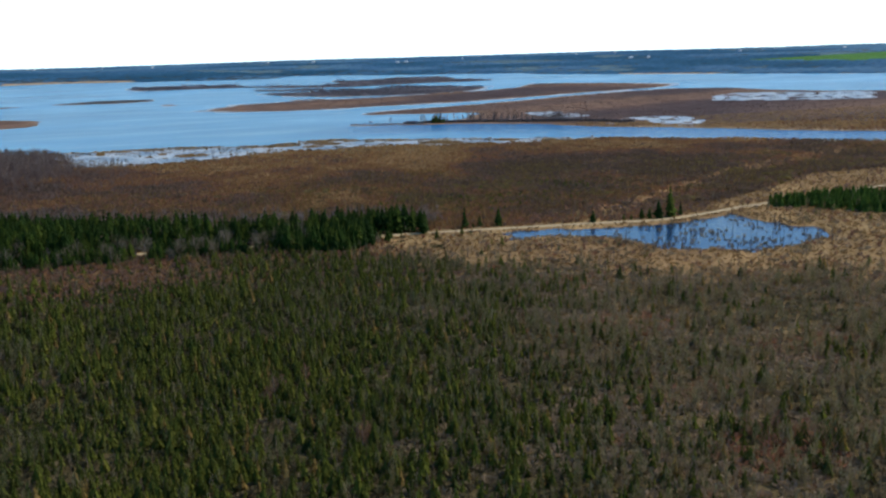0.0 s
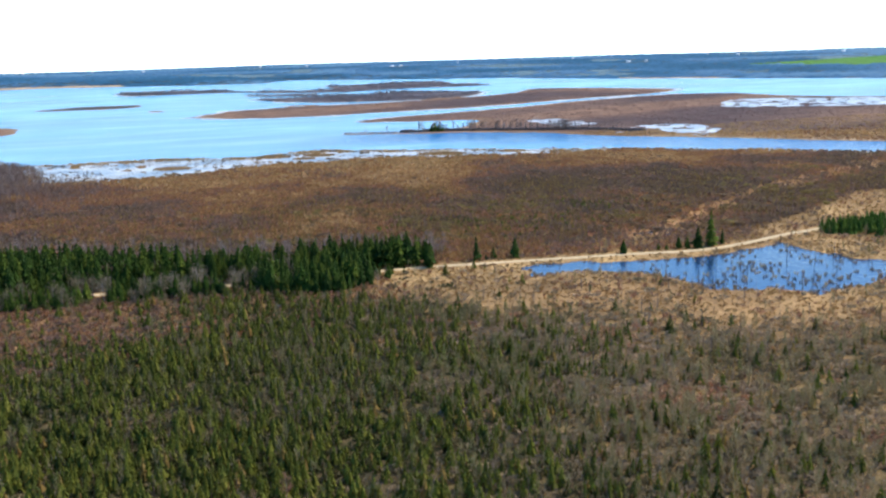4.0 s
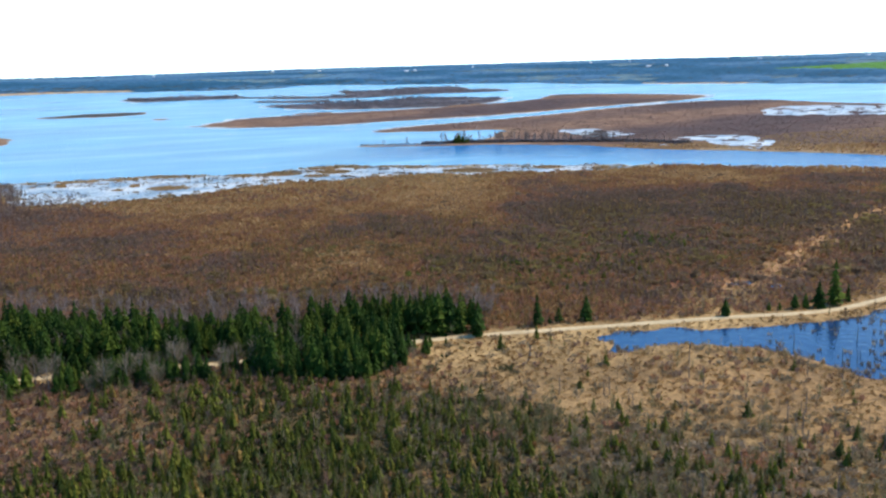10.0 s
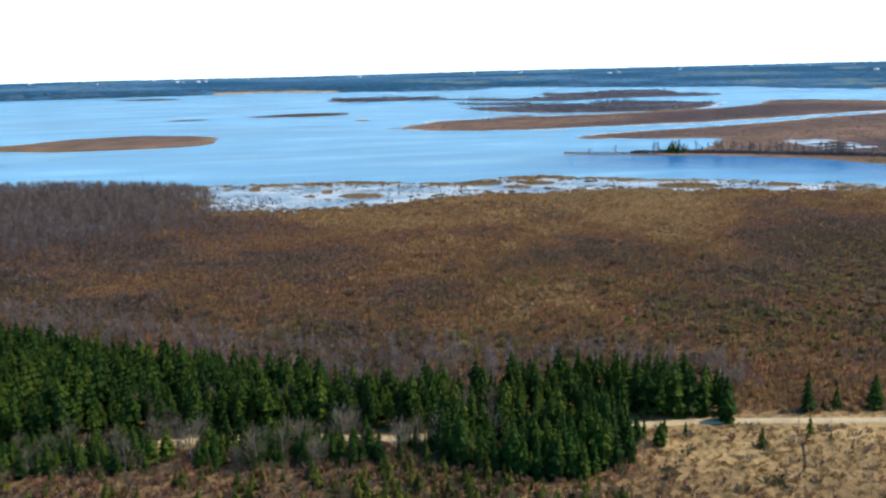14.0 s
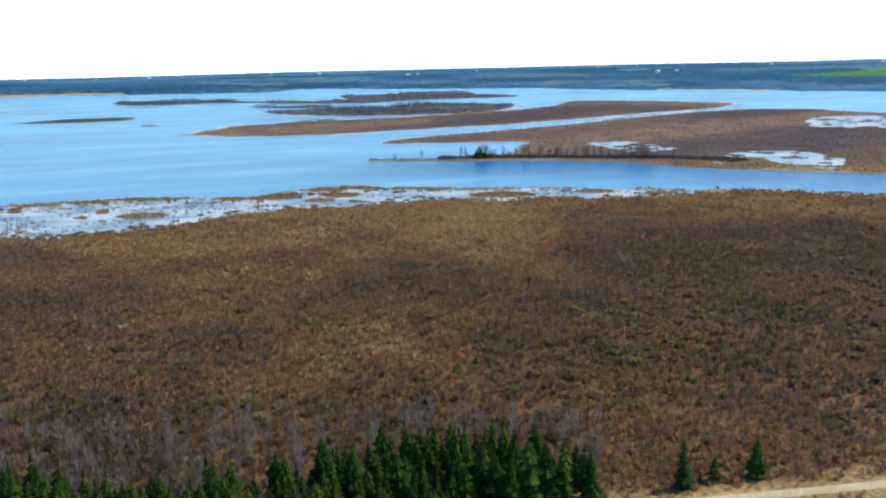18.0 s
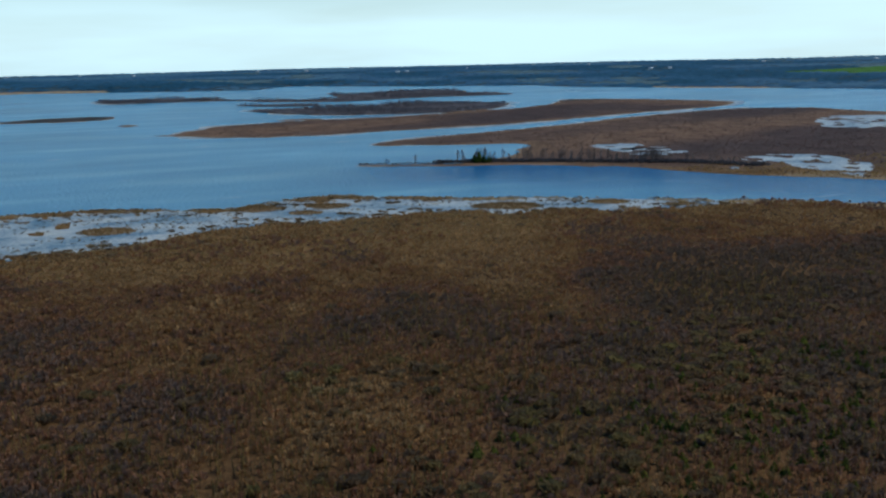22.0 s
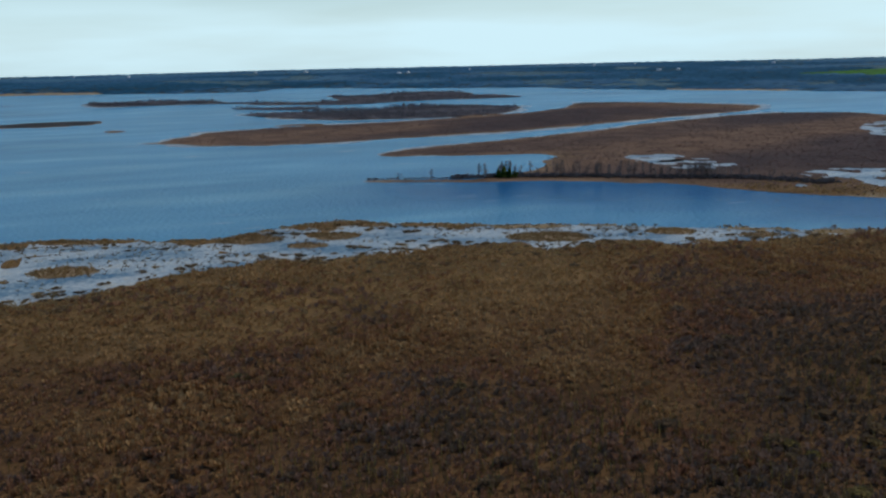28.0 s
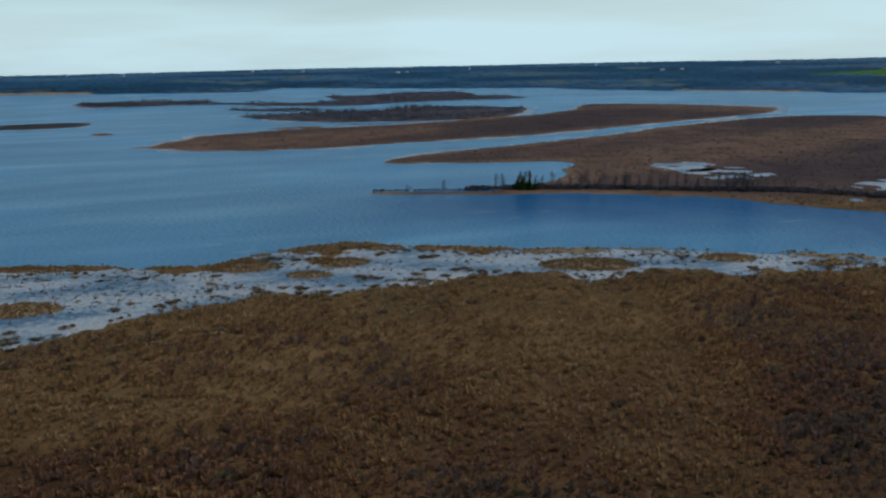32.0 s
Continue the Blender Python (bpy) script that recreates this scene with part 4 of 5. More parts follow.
tuft_kinds = [shrub_blades(9, 0.9, 0.16, s) for s in (34, 35)]
x, y = rng.uniform(-60, 400, 26000), rng.uniform(660, 845, 26000)
deep_in = signed(x, y, marsh)
keep = (deep_in > -14) & ((land(x, y) > 3) | (deep_in > 4)) & (rng.random(len(x)) < np.where(np.abs(deep_in) < 14, 0.75, 0.22) * np.clip(2.4 * value_noise(x, y, 14, 36) - 0.6, 0, 1))
x, y = x[keep], y[keep]
scatter("tussocks", TUSSOCK, tuft_kinds, x, y, rng.uniform(0.4, 1.0, len(x)), rng.uniform(0.5, 1.6, len(x)), np.clip(rng.normal(0.45, 0.3, len(x)), 0, 1), "dark sedge tussocks standing in the shallows", "tussocks")
x, y = rng.uniform(140, 285, 4200), rng.uniform(275, 362, 4200)
p = signed(x, y, pond)
keep = (p > -4) & (rng.random(len(x)) < np.where(p < 5, 0.55 + 0.2 * (y < 345), 0.35 * np.clip((x - 178) / 40, 0, 1) * np.clip((345 - y) / 12, 0, 1)) * np.clip(2.2 * value_noise(x, y, 8, 37) - 0.5, 0, 1)) & (line_distance(x, y, road_line) > 3)
x, y = x[keep], y[keep]
scatter("pond_tussocks", TUSSOCK, tuft_kinds, x, y, rng.uniform(0.4, 1.2, len(x)) + 0.4, rng.uniform(0.5, 1.3, len(x)), np.clip(rng.normal(0.5, 0.3, len(x)), 0, 1), "sedge tussocks and rushes in the pond", "tussocks")

# broad hummocks where the marsh breaks up into the shallows
x, y = rng.uniform(-60, 400, 9000), rng.uniform(650, 845, 9000)
edge = signed(x, y, marsh)
keep = (edge > -34) & (edge < 24) & (land(x, y) > 12) & (rng.random(len(x)) < 0.2 * np.clip(2.2 * value_noise(x, y, 17, 49) - 0.5, 0, 1))
x, y = x[keep], y[keep]
scatter("sedge_hummocks", TUSSOCK, [puff_blades(30, 1.0, s) for s in (104, 105)], x, y, rng.uniform(0.5, 1.1, len(x)), rng.uniform(1.0, 2.8, len(x)), np.clip(rng.normal(0.45, 0.2, len(x)), 0, 1), "broad brown sedge hummocks at the edge of the shallows", "hummocks")

# low growth on the marsh islands
x, y = rng.uniform(120, 1000, 60000), rng.uniform(600, 1720, 60000)
keep = (np.maximum(signed(x, y, islands[0]), signed(x, y, islands[1])) > 2) & (x < 0.95 * y) & (height(x, y) > 0.1) & (rng.random(len(x)) < np.clip((1000 / y) ** 2, 0.2, 1))
x, y = x[keep][:7000], y[keep][:7000]
tint = np.clip(0.3 + 0.45 * (value_noise(x * 0.6, y * 0.6, 90, 15) < 0.5) * rng.random(len(x)) + rng.normal(0, 0.15, len(x)), 0, 0.9)
scatter("island_scrub", ISLESCRUB, puff_kinds[:2], x, y, rng.uniform(0.25, 0.8, len(x)), rng.uniform(0.7, 1.6, len(x)), tint, "low brown scrub and reeds on the marsh islands", "shrubs")

# ---- far woods ----
far_kinds = [canopy_blades(s) for s in (41, 42, 43, 44)]
a = rng.uniform(radians(-24), radians(54), 32000)
d = np.sqrt(rng.uniform(1500**2, 4900**2, 32000))
x, y = d * np.sin(a), d * np.cos(a)
far_in = signed(x, y, far_land)
strip = (far_in < 50) & (((x > 1235) & (x < 1400) & (y > 1900)) | ((x > -260) & (x < 130)))
for turn_to, far_off in FARMS:
    far_in = np.where((np.hypot(x - (far_off - 40) * math.sin(radians(turn_to)), y - (far_off - 40) * math.cos(radians(turn_to))) < 45), -1, far_in)
keep = (far_in > 4) & ((field_pick(x, y) < 0.66) | (far_in < 110) | (rng.random(len(x)) < 0.03)) & ~inside(x, y, GREEN_FIELD) & ~strip
x, y = x[keep], y[keep]
# tint rises with range, so the painted haze pales towards the horizon
scatter("far_woods", HAZED_WOOD, far_kinds, x, y, rng.uniform(2.0, 5.0, len(x)), rng.uniform(18, 44, len(x)), np.clip(1.5 * value_noise(np.arctan2(x, y) * 3500, np.hypot(x, y), 270, 31) - 0.35 + 0.5 * np.clip((np.hypot(x, y) - 3500) / 1200, 0, 1) + rng.normal(0.05, 0.10, len(x)), 0, 1), "distant mixed woods behind the lake, blue with painted haze", "woods")

# woods on the islands
isle_kinds = [twiggy(bare_blades(6, 1, 0.4, s, 0.025), s, 12, 0.4, 0.2, 0.06) for s in (51, 52, 53)]
xs, ys = [], []
for poly, count in ((ISLAND_D, 2400), (ISLAND_E, 2000), (ISLAND_F, 1700), (ISLAND_M, 120)):
    p = smooth_line(poly, True, 20)
    ax, ay = rng.uniform(p[:, 0].min(), p[:, 0].max(), 3 * count), rng.uniform(p[:, 1].min(), p[:, 1].max(), 3 * count)
    ok = signed(ax, ay, p) > 6
    xs.append(ax[ok][:count])
    ys.append(ay[ok][:count])
x, y = np.concatenate(xs), np.concatenate(ys)
scatter("island_woods", ISLEWOOD, isle_kinds, x, y, 1.5 + 6.5 * np.clip(2.0 * value_noise(x, y, 70, 61) - 0.6, 0, 1) * rng.uniform(0.4, 1.2, len(x)), rng.uniform(4, 7, len(x)), np.clip(rng.normal(0.65, 0.2, len(x)), 0, 1), "dark bare woods on the lake islands", "woods")


scatter("island_thicket", ISLEWOOD, [canopy_blades(s) for s in (45, 46)], x[::2], y[::2], rng.uniform(0.8, 2.0, len(x[::2])), rng.uniform(14, 26, len(x[::2])), np.clip(rng.normal(0.5, 0.15, len(x[::2])), 0, 1), "dark leafless thickets on the lake islands", "thicket")


# ---- spruces ----
def part(name, mesh, parent, label=""):
    ob = new(name, mesh)
    ob.parent = parent
    return tagged(ob, label) if label else ob


def base_height(px, py):
    return float(height(np.array([px], float), np.array([py], float))[0])


def base_heights(places):
    p = np.array([q[:2] for q in places], float)
    return height(p[:, 0], p[:, 1]).tolist()


def tapered(name, sides, wide, top, tall, mat, bend=0.0):
    """An upright pole that narrows, in three lengths, slightly bent."""
    vs, fs = [], []
    for k in range(4):
        f = k / 3
        w, o = wide * (1 - f) + top * f, bend * math.sin(2.2 * f)
        vs += [(o + w * math.cos(a * 2 * math.pi / sides), w * math.sin(a * 2 * math.pi / sides), tall * f) for a in range(sides)]
    for k in range(3):
        fs += [(k * sides + a, k * sides + (a + 1) % sides, (k + 1) * sides + (a + 1) % sides, (k + 1) * sides + a) for a in range(sides)]
    return grid_mesh(name, vs, fs, mat)


def spruce_crown(tiers, spokes, wide, seed, low=0.05, full=0.75):
    """A crown 1 high: rings of drooping boughs, uneven in reach, under a short leader."""
    r = random.Random(seed)
    out = []
    for k in range(tiers):
        f = (k + 0.3 * r.random()) / tiers
        z = low + (0.95 - low) * f
        ring = wide * (1 - f) ** full * r.uniform(0.82, 1.15) + 0.015
        if f < 0.18:
            ring *= 0.75
        for n in range(spokes):
            a = (n + 0.5 * (k % 2)) * 2 * math.pi / spokes + r.uniform(-0.35, 0.35)
            q = ring * r.uniform(0.6, 1.22)
            w = r.uniform(0.42, 0.75)
            drop = 0.45 * q * r.uniform(0.6, 1.3)
            root = (0.04 * q * math.cos(a), 0.04 * q * math.sin(a), min(z + 0.05 + 0.3 * q, 1.0))
            left = (0.72 * q * math.cos(a - w), 0.72 * q * math.sin(a - w), z - 0.7 * drop)
            right = (0.72 * q * math.cos(a + w), 0.72 * q * math.sin(a + w), z - 0.7 * drop)
            tip = (q * math.cos(a), q * math.sin(a), z - drop + 0.25 * q)
            out += [[root, left, tip], [root, tip, right]]
    for n in range(3):
        a = n * 2.094
        out.append([(0.03 * math.cos(a), 0.03 * math.sin(a), 0.86), (0.03 * math.cos(a + 2.1), 0.03 * math.sin(a + 2.1), 0.86), (0, 0, 1.02)])
    return fan(out)


def spruce_thing(seed, tiers, spokes, wide, full):
    thing = new("spruce")
    part("trunk", tapered("trunk", 6, 0.018, 0.006, 0.8, BARK), thing)
    part("crown", grid_mesh("crown", *spruce_crown(tiers, spokes, wide, seed, 0.06, full), SPRUCE), thing)
    return tagged(thing, "dark green spruce with a dense pointed crown", "tree", "spruce stand")


spruces = [spruce_thing(60 + k, 11, 7, w, f) for k, (w, f) in enumerate(((0.24, 0.8), (0.30, 0.72), (0.21, 0.9), (0.27, 0.78)))]
ax, ay = rng.uniform(-130, 128, 22000), rng.uniform(345, 520, 22000)
front = signed(ax, ay, STAND)
lane = line_distance(ax, ay, road_line)
south = ay < np.interp(ax, road_line[:, 0], road_line[:, 1])
ok = (front > 0.5) & (lane > 3.2) & ~(south & (ax > 100)) & (rng.random(22000) < np.clip(3.6 * value_noise(ax, ay, 7, 50) - 0.2 + south, 0.4, 1)) & (~south | (ax > 53) | (rng.random(22000) < np.where(((ax > 4) & (ax < 13)) | ((ax > 48.5) & (ax < 52)), 0.03, 0.98)))
cells, chosen = {}, []
for px, py in zip(ax[ok], ay[ok]):
    i, j = int(px // 2.2), int(py // 2.2)
    room = 1.9 if px < 53 and py < np.interp(px, road_line[:, 0], road_line[:, 1]) else 3.0
    if all((px - u) ** 2 + (py - v) ** 2 > room for a in (-1, 0, 1) for b in (-1, 0, 1) for u, v in cells.get((i + a, j + b), ())):
        cells.setdefault((i, j), []).append((px, py))
        chosen.append((px, py))
chosen.sort(key=lambda q: q[1] - 0.0 * q[0])
near, rest = chosen[:290], chosen[290:]


def stand_tall(px, py):
    if py < np.interp(px, road_line[:, 0], road_line[:, 1]) and px < 60:
        return rng.uniform(4.5, 7.8)
    return 6.6 + 2.4 * (px < 66) + 0.8 * (px > 80) + 2.0 * float(value_noise(np.array([px]), np.array([py]), 18, 41)[0]) + rng.uniform(-3.2, 3.0)


singles = [(141, 371.5, 9.5), (148, 372, 5.0), (156, 370.5, 8.0), (194, 357.5, 5.6), (230, 354.5, 14), (224, 354.0, 8.5), (220, 355, 5), (216.5, 355.5, 5), (236, 355.5, 6), (233, 357, 5), (209, 357.5, 3), (122, 369.5, 8), (119, 374.5, 12), (116, 375, 11.5), (124, 374, 9), (113, 376, 12.5), (102, 364, 4.4), (98, 361, 4.8), (107, 366, 3.4), (104, 360, 5.2), (111, 364.5, 3.0), (94, 355, 3.5), (145, 372, 2.4), (212, 356.5, 2.6)]
placed = [(a, b, stand_tall(a, b)) for a, b in near] + singles
for n, ((px, py, h), pz) in enumerate(zip(placed, base_heights(placed))):
    m = pose(px, py, pz - 0.05, 0, 0, rng.uniform(0, 360))
    base = spruces[n % 4]
    thing = base if n < 4 else copy_thing(base, m)
    thing.matrix_basis = m @ Matrix.Diagonal((h, h, h, 1))
    if n >= len(near):
        thing.matrix_basis = m @ Matrix.Diagonal((1.3 * h, 1.3 * h, h, 1))
        thing["label"], thing["group"] = "lone dark green spruce beside the gravel track", "spruces by the track"
x, y = np.array(rest).T
tall = np.array([stand_tall(a, b) for a, b in rest])
scatter("spruce_mass", SPRUCES, [spruce_crown(8, 6, w, s, 0.2, f) for w, s, f in ((0.21, 71, 0.8), (0.27, 72, 0.7), (0.185, 73, 0.9))], x, y, tall, tall, rng.random(len(x)), "dense back rows of the dark green spruce stand", "spruces")

# young pines beyond the pond
YOUNG = smooth_line([(286, 364), (286, 352), (295, 343), (306, 325), (345, 305), (362, 335), (326, 364), (300, 368)], True, 10)
ax, ay = rng.uniform(280, 365, 2600), rng.uniform(300, 372, 2600)
ok = (signed(ax, ay, YOUNG) > 0) & (line_distance(ax, ay, road_line) > 3.5)
x, y = ax[ok][:600], ay[ok][:600]
tall = rng.uniform(4.6, 6.6, len(x))
scatter("young_pines", PINE, [spire_blades(26, 0.32, s, 0.04, 0.02, 0.6) for s in (74, 75)], x, y, tall, tall, rng.random(len(x)), "dense block of bright green young pines by the track", "pines")


# ---- bare trees, snags and logs ----
def bare_thing(name, seed, limbs, twigs, wide, label, group, skin, stem=0.014, sprays=70, haze_wide=0.3):
    tv, tf = bare_blades(limbs, twigs, wide, seed, stem, 0.22)
    thing = new(name)
    part("trunk", tapered("trunk", 5, 0.018, 0.004, 0.95, GREYBARK, 0.02), thing)
    tv, tf = tv[9:], tf[3:] - 9
    tv, tf = twiggy((tv, tf), seed, sprays, haze_wide, 0.28)
    part("crown", grid_mesh("crown", tv, tf, skin), thing, "open crown of thin leafless twigs")
    return tagged(thing, label, "tree", group)


def plant_copies(kinds, places):
    for n, ((px, py, h), pz) in enumerate(zip(places, base_heights(places))):
        m = pose(px, py, pz - 0.06, 0, 0, rng.uniform(0, 360))
        thing = kinds[n % len(kinds)] if n < len(kinds) else copy_thing(kinds[n % len(kinds)], m)
        thing.matrix_basis = m @ Matrix.Diagonal((h, h, h, 1))


fringe = [bare_thing("bare_tree", 80 + k, 18, 8, 0.44, "pale grey leafless tree at the edge of the spruces", "bare trees by the spruces", TWIGS, 0.008, 150, 0.40) for k in range(3)]
spots = [(t, 380 - 0.16 * max(t, 0) - rng.uniform(2.0, 13.0), rng.uniform(4.5, 9.0)) for t in rng.uniform(-50, 66, 34)]
spots += [(rng.uniform(-45, 85), rng.uniform(366, 396), rng.uniform(6.5, 9.5)) for _ in range(26)]
spots += [(44, 388, 9), (47, 391, 9), (20, 392, 8), (62, 371, 7.5), (68, 379, 8), (92, 352, 5), (98, 353, 5), (104, 362, 4)]
plant_copies(fringe, [q for q in spots if line_distance(np.array([q[0]]), np.array([q[1]]), road_line)[0] > 2.5])
fringe_bush = [(t, 377 - 0.16 * max(t, 0) - rng.uniform(0, 14), 0) for t in rng.uniform(-60, 62, 230)]
x, y, _ = np.array(fringe_bush).T
tall = rng.uniform(1.2, 3.4, len(x))
scatter("fringe_bushes", SNAG, [twiggy(bare_blades(6, 3, 0.5, s, 0.012, 0.15), s, 60, 0.6, 0.1, 0.012) for s in (45, 46)], x, y, tall, tall, rng.random(len(x)), "grey leafless bushes in front of the spruces", "shrubs")


larches = [bare_thing("larch", 106 + k, 16, 8, 0.36, "russet leafless larch standing among the bog conifers", "russet larches in the bog", RUSSET) for k in range(2)]
plant_copies(larches, [(42, 168, 5.5), (43.5, 169.5, 4.6), (31, 202, 5), (33, 204, 4.5), (39, 207, 5.2), (29, 199, 4), (111, 137, 5), (116, 141, 5.5), (107, 133, 4.5), (119, 134, 5), (113, 146, 4.6), (95, 255, 4.5), (62, 290, 4.2), (104, 232, 4.6), (-26, 421, 9), (-29, 408, 7.5), (-24, 404, 7)])


def snag_thing(seed):
    r = random.Random(seed)
    thing = new("snag")
    part("trunk", tapered("trunk", 5, 0.03, 0.012, 1.0, CHAR, 0.03), thing)
    for _ in range(5):
        h, a = r.uniform(0.3, 0.9), r.uniform(0, 6.283)
        stub = tapered("branch", 3, 0.010, 0.003, r.uniform(0.12, 0.26), CHAR)
        ob = part("branch", stub, thing)
        ob.matrix_basis = Matrix.Translation((0.02 * h, 0, h)) @ Euler((0, radians(r.uniform(45, 80)), a)).to_matrix().to_4x4()
    return tagged(thing, "dead bare standing trunk in the tan sedge meadow", "dead tree", "dead trunks in the meadow")


snags = [snag_thing(90 + k) for k in range(3)]
plant_copies(snags, [(a, b, rng.uniform(2.5, 5.5)) for a, b in zip(rng.uniform(118, 260, 90), rng.uniform(235, 325, 90)) if b < 338 - 0.12 * (a - 118) and b > 0.75 * a + 60])


def log_thing(seed):
    thing = new("fallen_log")
    part("trunk", tapered("trunk", 6, 0.14, 0.05, 6.0, PALELOG, 0.15), thing)
    stub = part("branch", tapered("branch", 4, 0.05, 0.02, 1.1, PALELOG), thing)
    stub.matrix_basis = Matrix.Translation((0.1, 0, 3.6)) @ Euler((radians(50), 0, 0)).to_matrix().to_4x4()
    return tagged(thing, "bleached fallen trunk lying in the bog", "log", "fallen logs")


log = log_thing(0)
for n, (px, py, spin, size) in enumerate([(52, 322, 30, 1.0), (57, 316, 300, 0.8), (20, 345, 80, 0.7), (172, 337, 95, 0.5), (70, 440, 40, 0.7), (84, 432, 15, 0.8), (4, 330, 140, 0.8)]):
    up = pose(px, py, max(base_height(px, py), 0.06) + 0.1 * size, 90, 0, spin)
    thing = log if n == 0 else copy_thing(log, up)
    thing.matrix_basis = up @ Matrix.Diagonal((size, size, size, 1))


# ---- the wooded spit ----
spit_firs = [(325, 931, 8.4), (322, 933, 6.5), (328, 929, 7.2), (326.5, 934, 7.6), (331, 928, 5.5), (334, 930, 4.5)]
for px, py, h in spit_firs:
    m = pose(px, py, base_height(px, py) - 0.05, 0, 0, rng.uniform(0, 360))
    thing = copy_thing(spruces[3], m)
    thing.matrix_basis = m @ Matrix.Diagonal((2.0 * h, 2.0 * h, h, 1))
    thing["label"], thing["group"] = "dark fir on the low wooded spit", "firs on the spit"
spit = [bare_thing("bare_tree", 86 + k, 15, 9, 0.32, "leafless tree on the low wooded spit in the lake", "bare trees on the spit", SPITWOOD, 0.014, 50, 0.2) for k in range(3)]
row = smooth_line([(299, 945), (320, 936), (349, 922), (388, 896), (409, 880), (430, 866), (450, 852), (478, 812)], False, 3)
plant_copies(spit, [(a + rng.uniform(-3, 8), b + rng.uniform(0, 10), rng.uniform(4, 10) * (0.6 if b < 850 else 1)) for a, b in row[rng.integers(6, len(row), 110)]] + [(262, 955, 4.5), (264, 954.5, 4), (281, 945, 7), (313, 934, 9.5)])
p = row[rng.integers(0, len(row), 900)]
x, y = p[:, 0] + rng.uniform(-3, 5, 900), p[:, 1] + rng.uniform(-2, 4, 900)
scatter("spit_bushes", ISLEWOOD, puff_kinds[:2], x, y, rng.uniform(1.2, 2.8, 900), rng.uniform(1.2, 2.6, 900), rng.uniform(0.1, 0.7, 900), "dark bushes along the wooded spit", "shrubs")
x, y = rng.uniform(378, 480, 900), rng.uniform(925, 1068, 900)
ok = inside(x, y, np.array([(394, 1030), (384, 958), (416, 930), (452, 985), (470, 1036), (438, 1064)], float)) & (height(x, y) > 0.1)
x, y = x[ok][:200], y[ok][:200]
scatter("spit_thicket", GROVE, grove_kinds, x, y, rng.uniform(1.2, 3.2, len(x)), rng.uniform(2, 4, len(x)), rng.random(len(x)), "grey leafless thicket on the marsh island", "thicket")
p = smooth_line([(246, 968), (277, 956), (300, 944)], False, 1.0)
x, y = p[:, 0] + rng.uniform(-1, 1, len(p)), p[:, 1] + rng.uniform(-1, 3, len(p))
scatter("spit_reeds", ISLEWOOD, puff_kinds[:2], x, y, rng.uniform(0.5, 1.2, len(p)), rng.uniform(1.0, 2.0, len(p)), rng.uniform(0.1, 0.5, len(p)), "dark low growth along the narrow spit", "shrubs")


# ---- reed islets ----
def islet(px, py, wide, deep, spin, seed):
    r = np.random.default_rng(seed)
    thing = new("reed_islet")
    thing.matrix_basis = pose(px, py, 0, 0, 0, spin)
    rings, around = 5, 28
    vs, fs = [(0, 0, 0.45)], []
    for k in range(1, rings + 1):
        f = k / rings
        for a in range(around):
            t = a * 2 * math.pi / around
            w = f * (1 + 0.10 * math.sin(3 * t + seed) + 0.06 * math.sin(7 * t + 2 * seed))
            vs.append((wide * w * math.cos(t), deep * w * math.sin(t), 0.45 - 0.75 * f * f))
    fs += [(0, 1 + a, 1 + (a + 1) % around) for a in range(around)]
    for k in range(rings - 1):
        for a in range(around):
            i, j = 1 + k * around + a, 1 + k * around + (a + 1) % around
            fs += [(i, i + around, j + around), (i, j + around, j)]
    part("mound", grid_mesh("mound", vs, fs, REEDBED, True), thing)
    n = int(wide * deep * 2.2)
    q, t = 0.86 * np.sqrt(r.random(n)), r.uniform(0, 6.283, n)
    tv, tf = shrub_blades(9, 0.9, 0.10, seed)
    ox, oy = wide * q * np.cos(t), deep * q * np.sin(t)
    h = r.uniform(0.6, 1.3, n)
    v = np.stack([tv[:, 0] * 0.9 + ox[:, None], tv[:, 1] * 0.9 + oy[:, None], tv[:, 2] * h[:, None] + (0.40 - 0.75 * q * q)[:, None]], -1).reshape(-1, 3)
    f = (tf[None] + (np.arange(n) * len(tv))[:, None, None]).reshape(-1, 3)
    me = grid_mesh("reed_bed", v, f, REED)
    me.attributes.new("tint", "FLOAT", "POINT").data.foreach_set("value", np.repeat(np.clip(r.normal(0.5, 0.2, n), 0, 1), len(tv)).astype(np.float32))
    part("reed_bed", me, thing)
    return tagged(thing, "low islet of tan dry reeds in the flooded marsh", "islet", "reed islets")


REEDBED = grainy("reed_litter", (0.21, 0.135, 0.065), (0.36, 0.24, 0.12), 0.5)
for n, (px, py, wide, deep, spin) in enumerate([(141, 789, 17, 12, -26), (177, 781, 13, 11, -26), (161, 765, 11, 7, -26), (201, 801, 10, 6, -27), (261, 737, 22, 14, -26), (314, 725, 13, 10, -27), (342, 701, 11, 6, -26), (65, 754, 16, 12, -25), (71, 817, 19, 6, -26), (115, 798, 12, 4, -26)]):
    islet(px, py, wide, deep, spin, n)


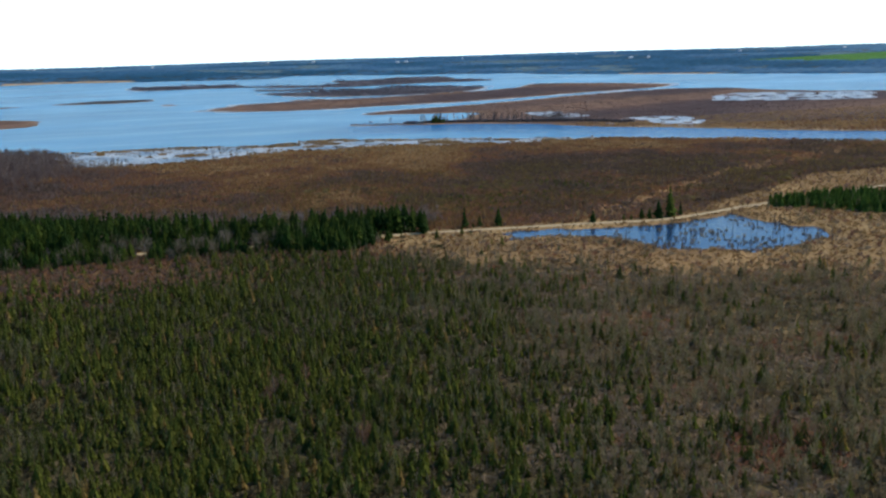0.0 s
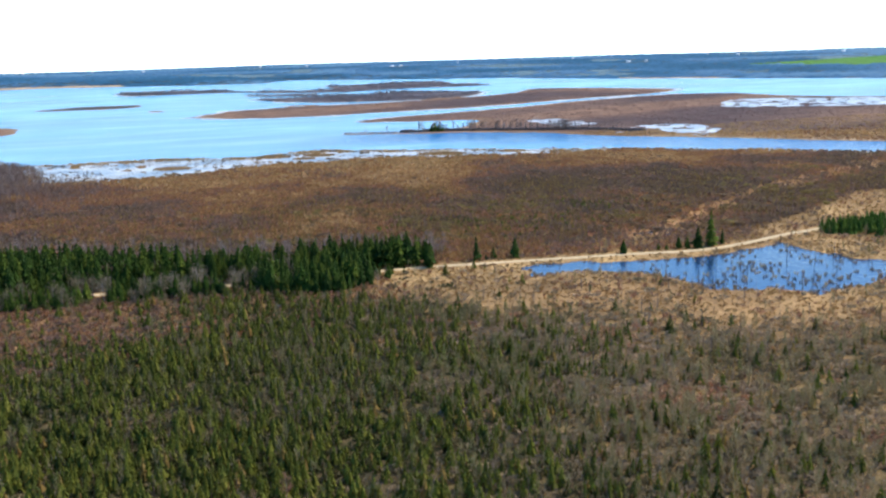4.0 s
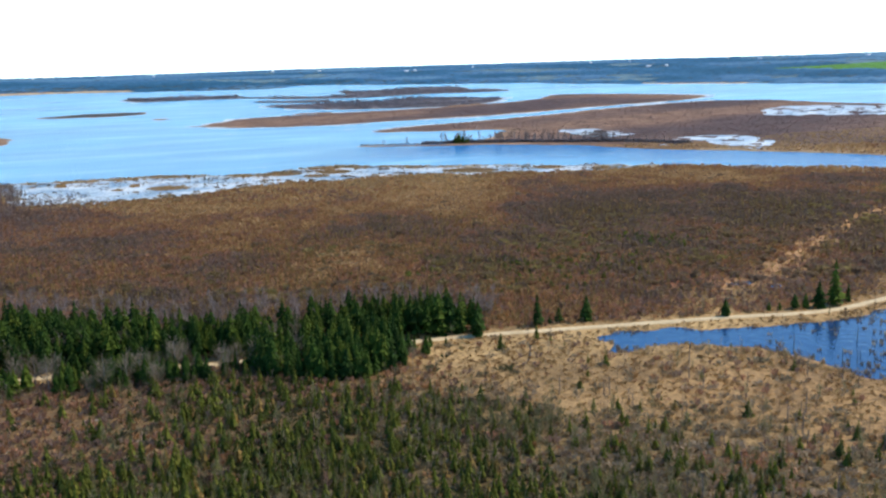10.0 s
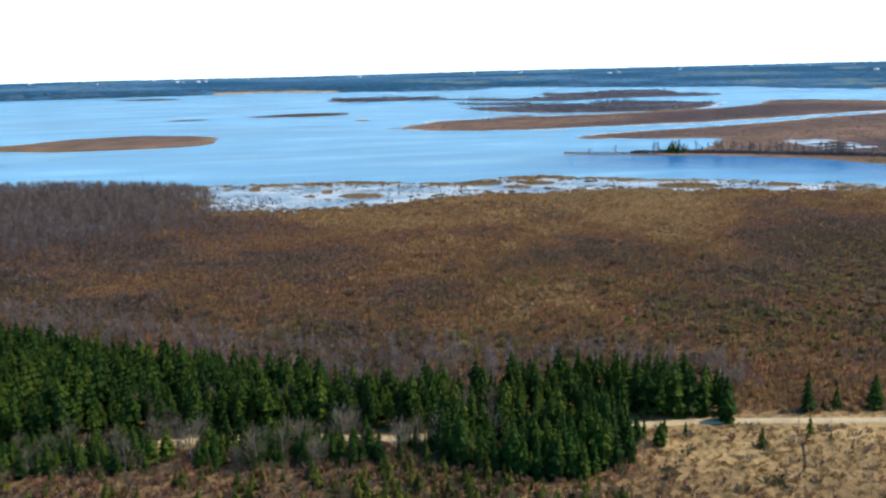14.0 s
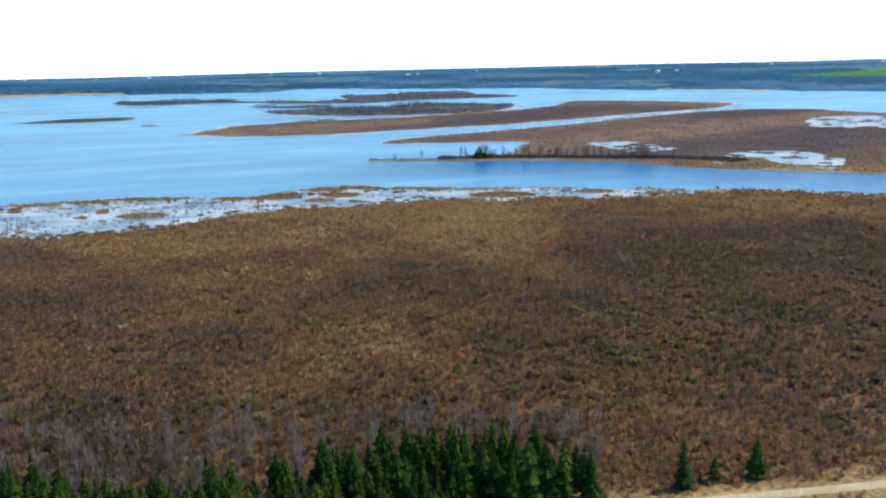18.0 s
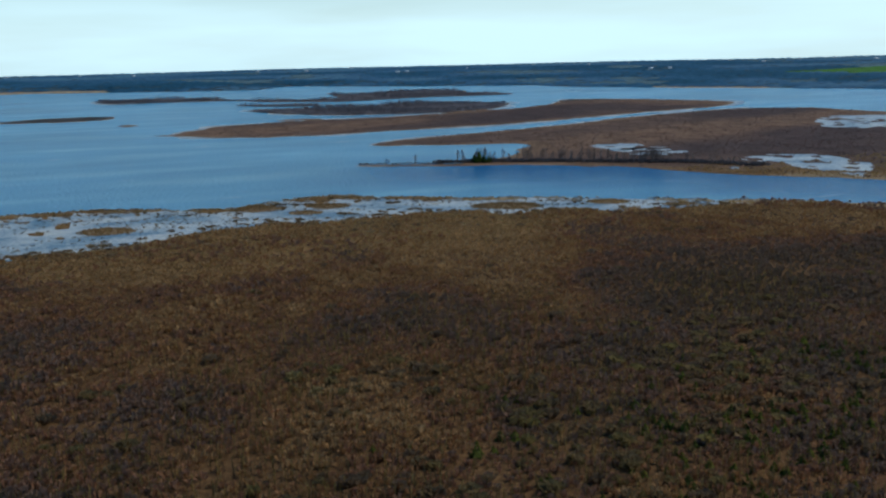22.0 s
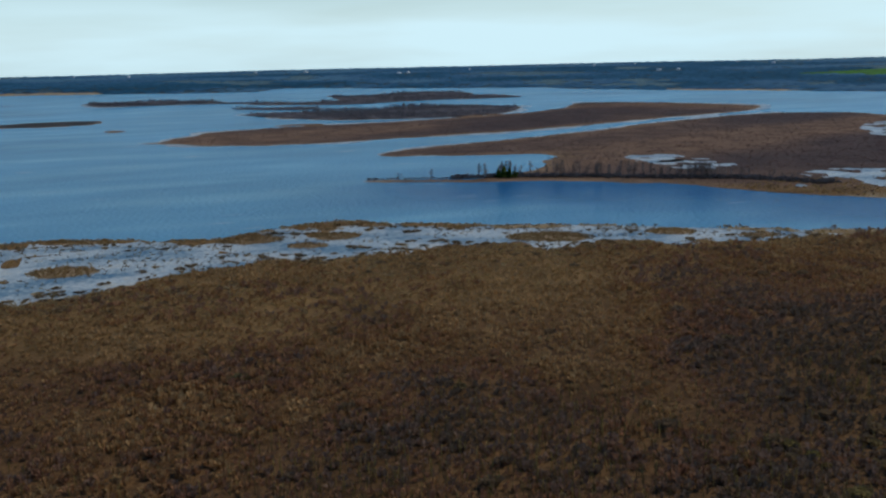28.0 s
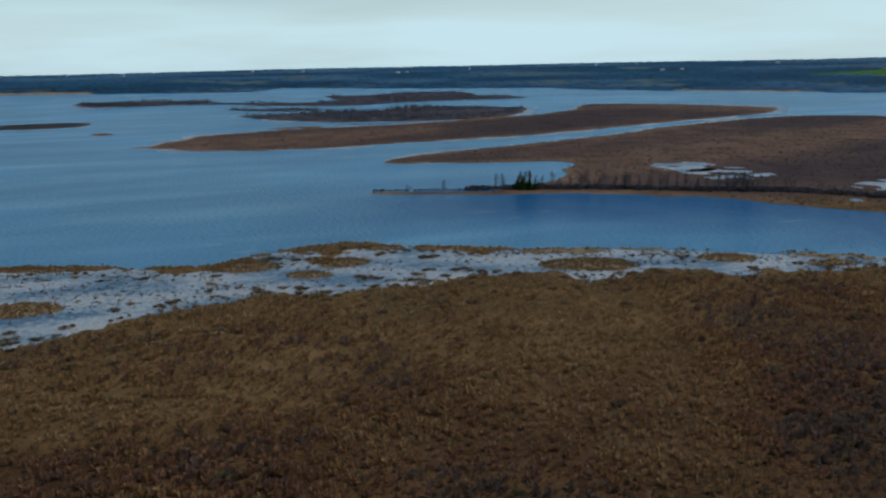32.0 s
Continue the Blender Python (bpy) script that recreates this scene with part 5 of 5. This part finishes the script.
# ---- farms on the far shore ----
def farm_building(long, deep, tall, rise):
    thing = new("farm_building")
    x, y, h = long / 2, deep / 2, tall
    vs = [(-x, -y, 0), (x, -y, 0), (x, y, 0), (-x, y, 0), (-x, -y, h), (x, -y, h), (x, y, h), (-x, y, h), (-x, 0, h + rise), (x, 0, h + rise)]
    bm = bmesh.new()
    v = [bm.verts.new(c) for c in vs]
    for f in ((0, 1, 5, 4), (2, 3, 7, 6), (1, 2, 6, 9, 5), (3, 0, 4, 8, 7)):
        bm.faces.new([v[k] for k in f])
    me = bpy.data.meshes.new("wall")
    bm.to_mesh(me)
    bm.free()
    me.materials.append(WHITE)
    part("wall", me, thing)
    o, t = 0.6, 0.25
    rv = []
    for sx in (-x - o, x + o):
        rv += [(sx, -y - o, h - rise * o / y + 0.05), (sx, 0, h + rise + 0.05), (sx, y + o, h - rise * o / y + 0.05), (sx, -y - o, h - rise * o / y + 0.05 + t), (sx, 0, h + rise + 0.05 + t), (sx, y + o, h - rise * o / y + 0.05 + t)]
    rf = [(3, 4, 10, 9), (4, 5, 11, 10), (1, 0, 6, 7), (2, 1, 7, 8), (0, 3, 9, 6), (5, 2, 8, 11), (0, 1, 4, 3), (1, 2, 5, 4), (7, 6, 9, 10), (8, 7, 10, 11)]
    part("roof", grid_mesh("roof", rv, rf, ROOF), thing, "pale metal gable roof")
    return tagged(thing, "white farm building with a pale gable roof", "building", "farms on the far shore")


barns = [farm_building(18, 9, 6, 4), farm_building(12, 8, 5, 3), farm_building(24, 10, 5, 4)]
yards = [(far * math.sin(radians(turn_to)), far * math.cos(radians(turn_to))) for turn_to, far in FARMS]
for n, ((turn_to, far), (px, py), pz) in enumerate(zip(FARMS, yards, base_heights(yards))):
    m = pose(px, py, pz + 0.02, 0, 0, -turn_to + rng.uniform(-35, 35))
    thing = barns[n] if n < 3 else copy_thing(barns[n % 3], m)
    thing.matrix_basis = m @ Matrix.Scale(0.62, 4)

# the bog goes on round the start of the flight
x, y = rng.uniform(-190, 330, 16000), rng.uniform(-110, 330, 16000)
keep = ((y < 101) | (x > 1.04 * y)) & (rng.random(16000) < 0.75 * (0.25 + 0.75 * bog_share(x, y)) * np.exp(-np.maximum(np.maximum(-40 - x, 20 - y), np.maximum(x - 1.05 * np.maximum(y, 60), 0)) / 70)) & clear(x, y)
x, y = x[keep], y[keep]
tall = rng.uniform(2.4, 5.6, len(x))
scatter("bog_conifers", BOG, [spire_blades(5, 0.3, k, 0.08, 0.03, 0.8) for k in (7, 8)], x, y, tall, tall * 0.9, rng.uniform(0.1, 0.85, len(x)), "scattered low tamarack and black spruce round the bog", "bog trees")
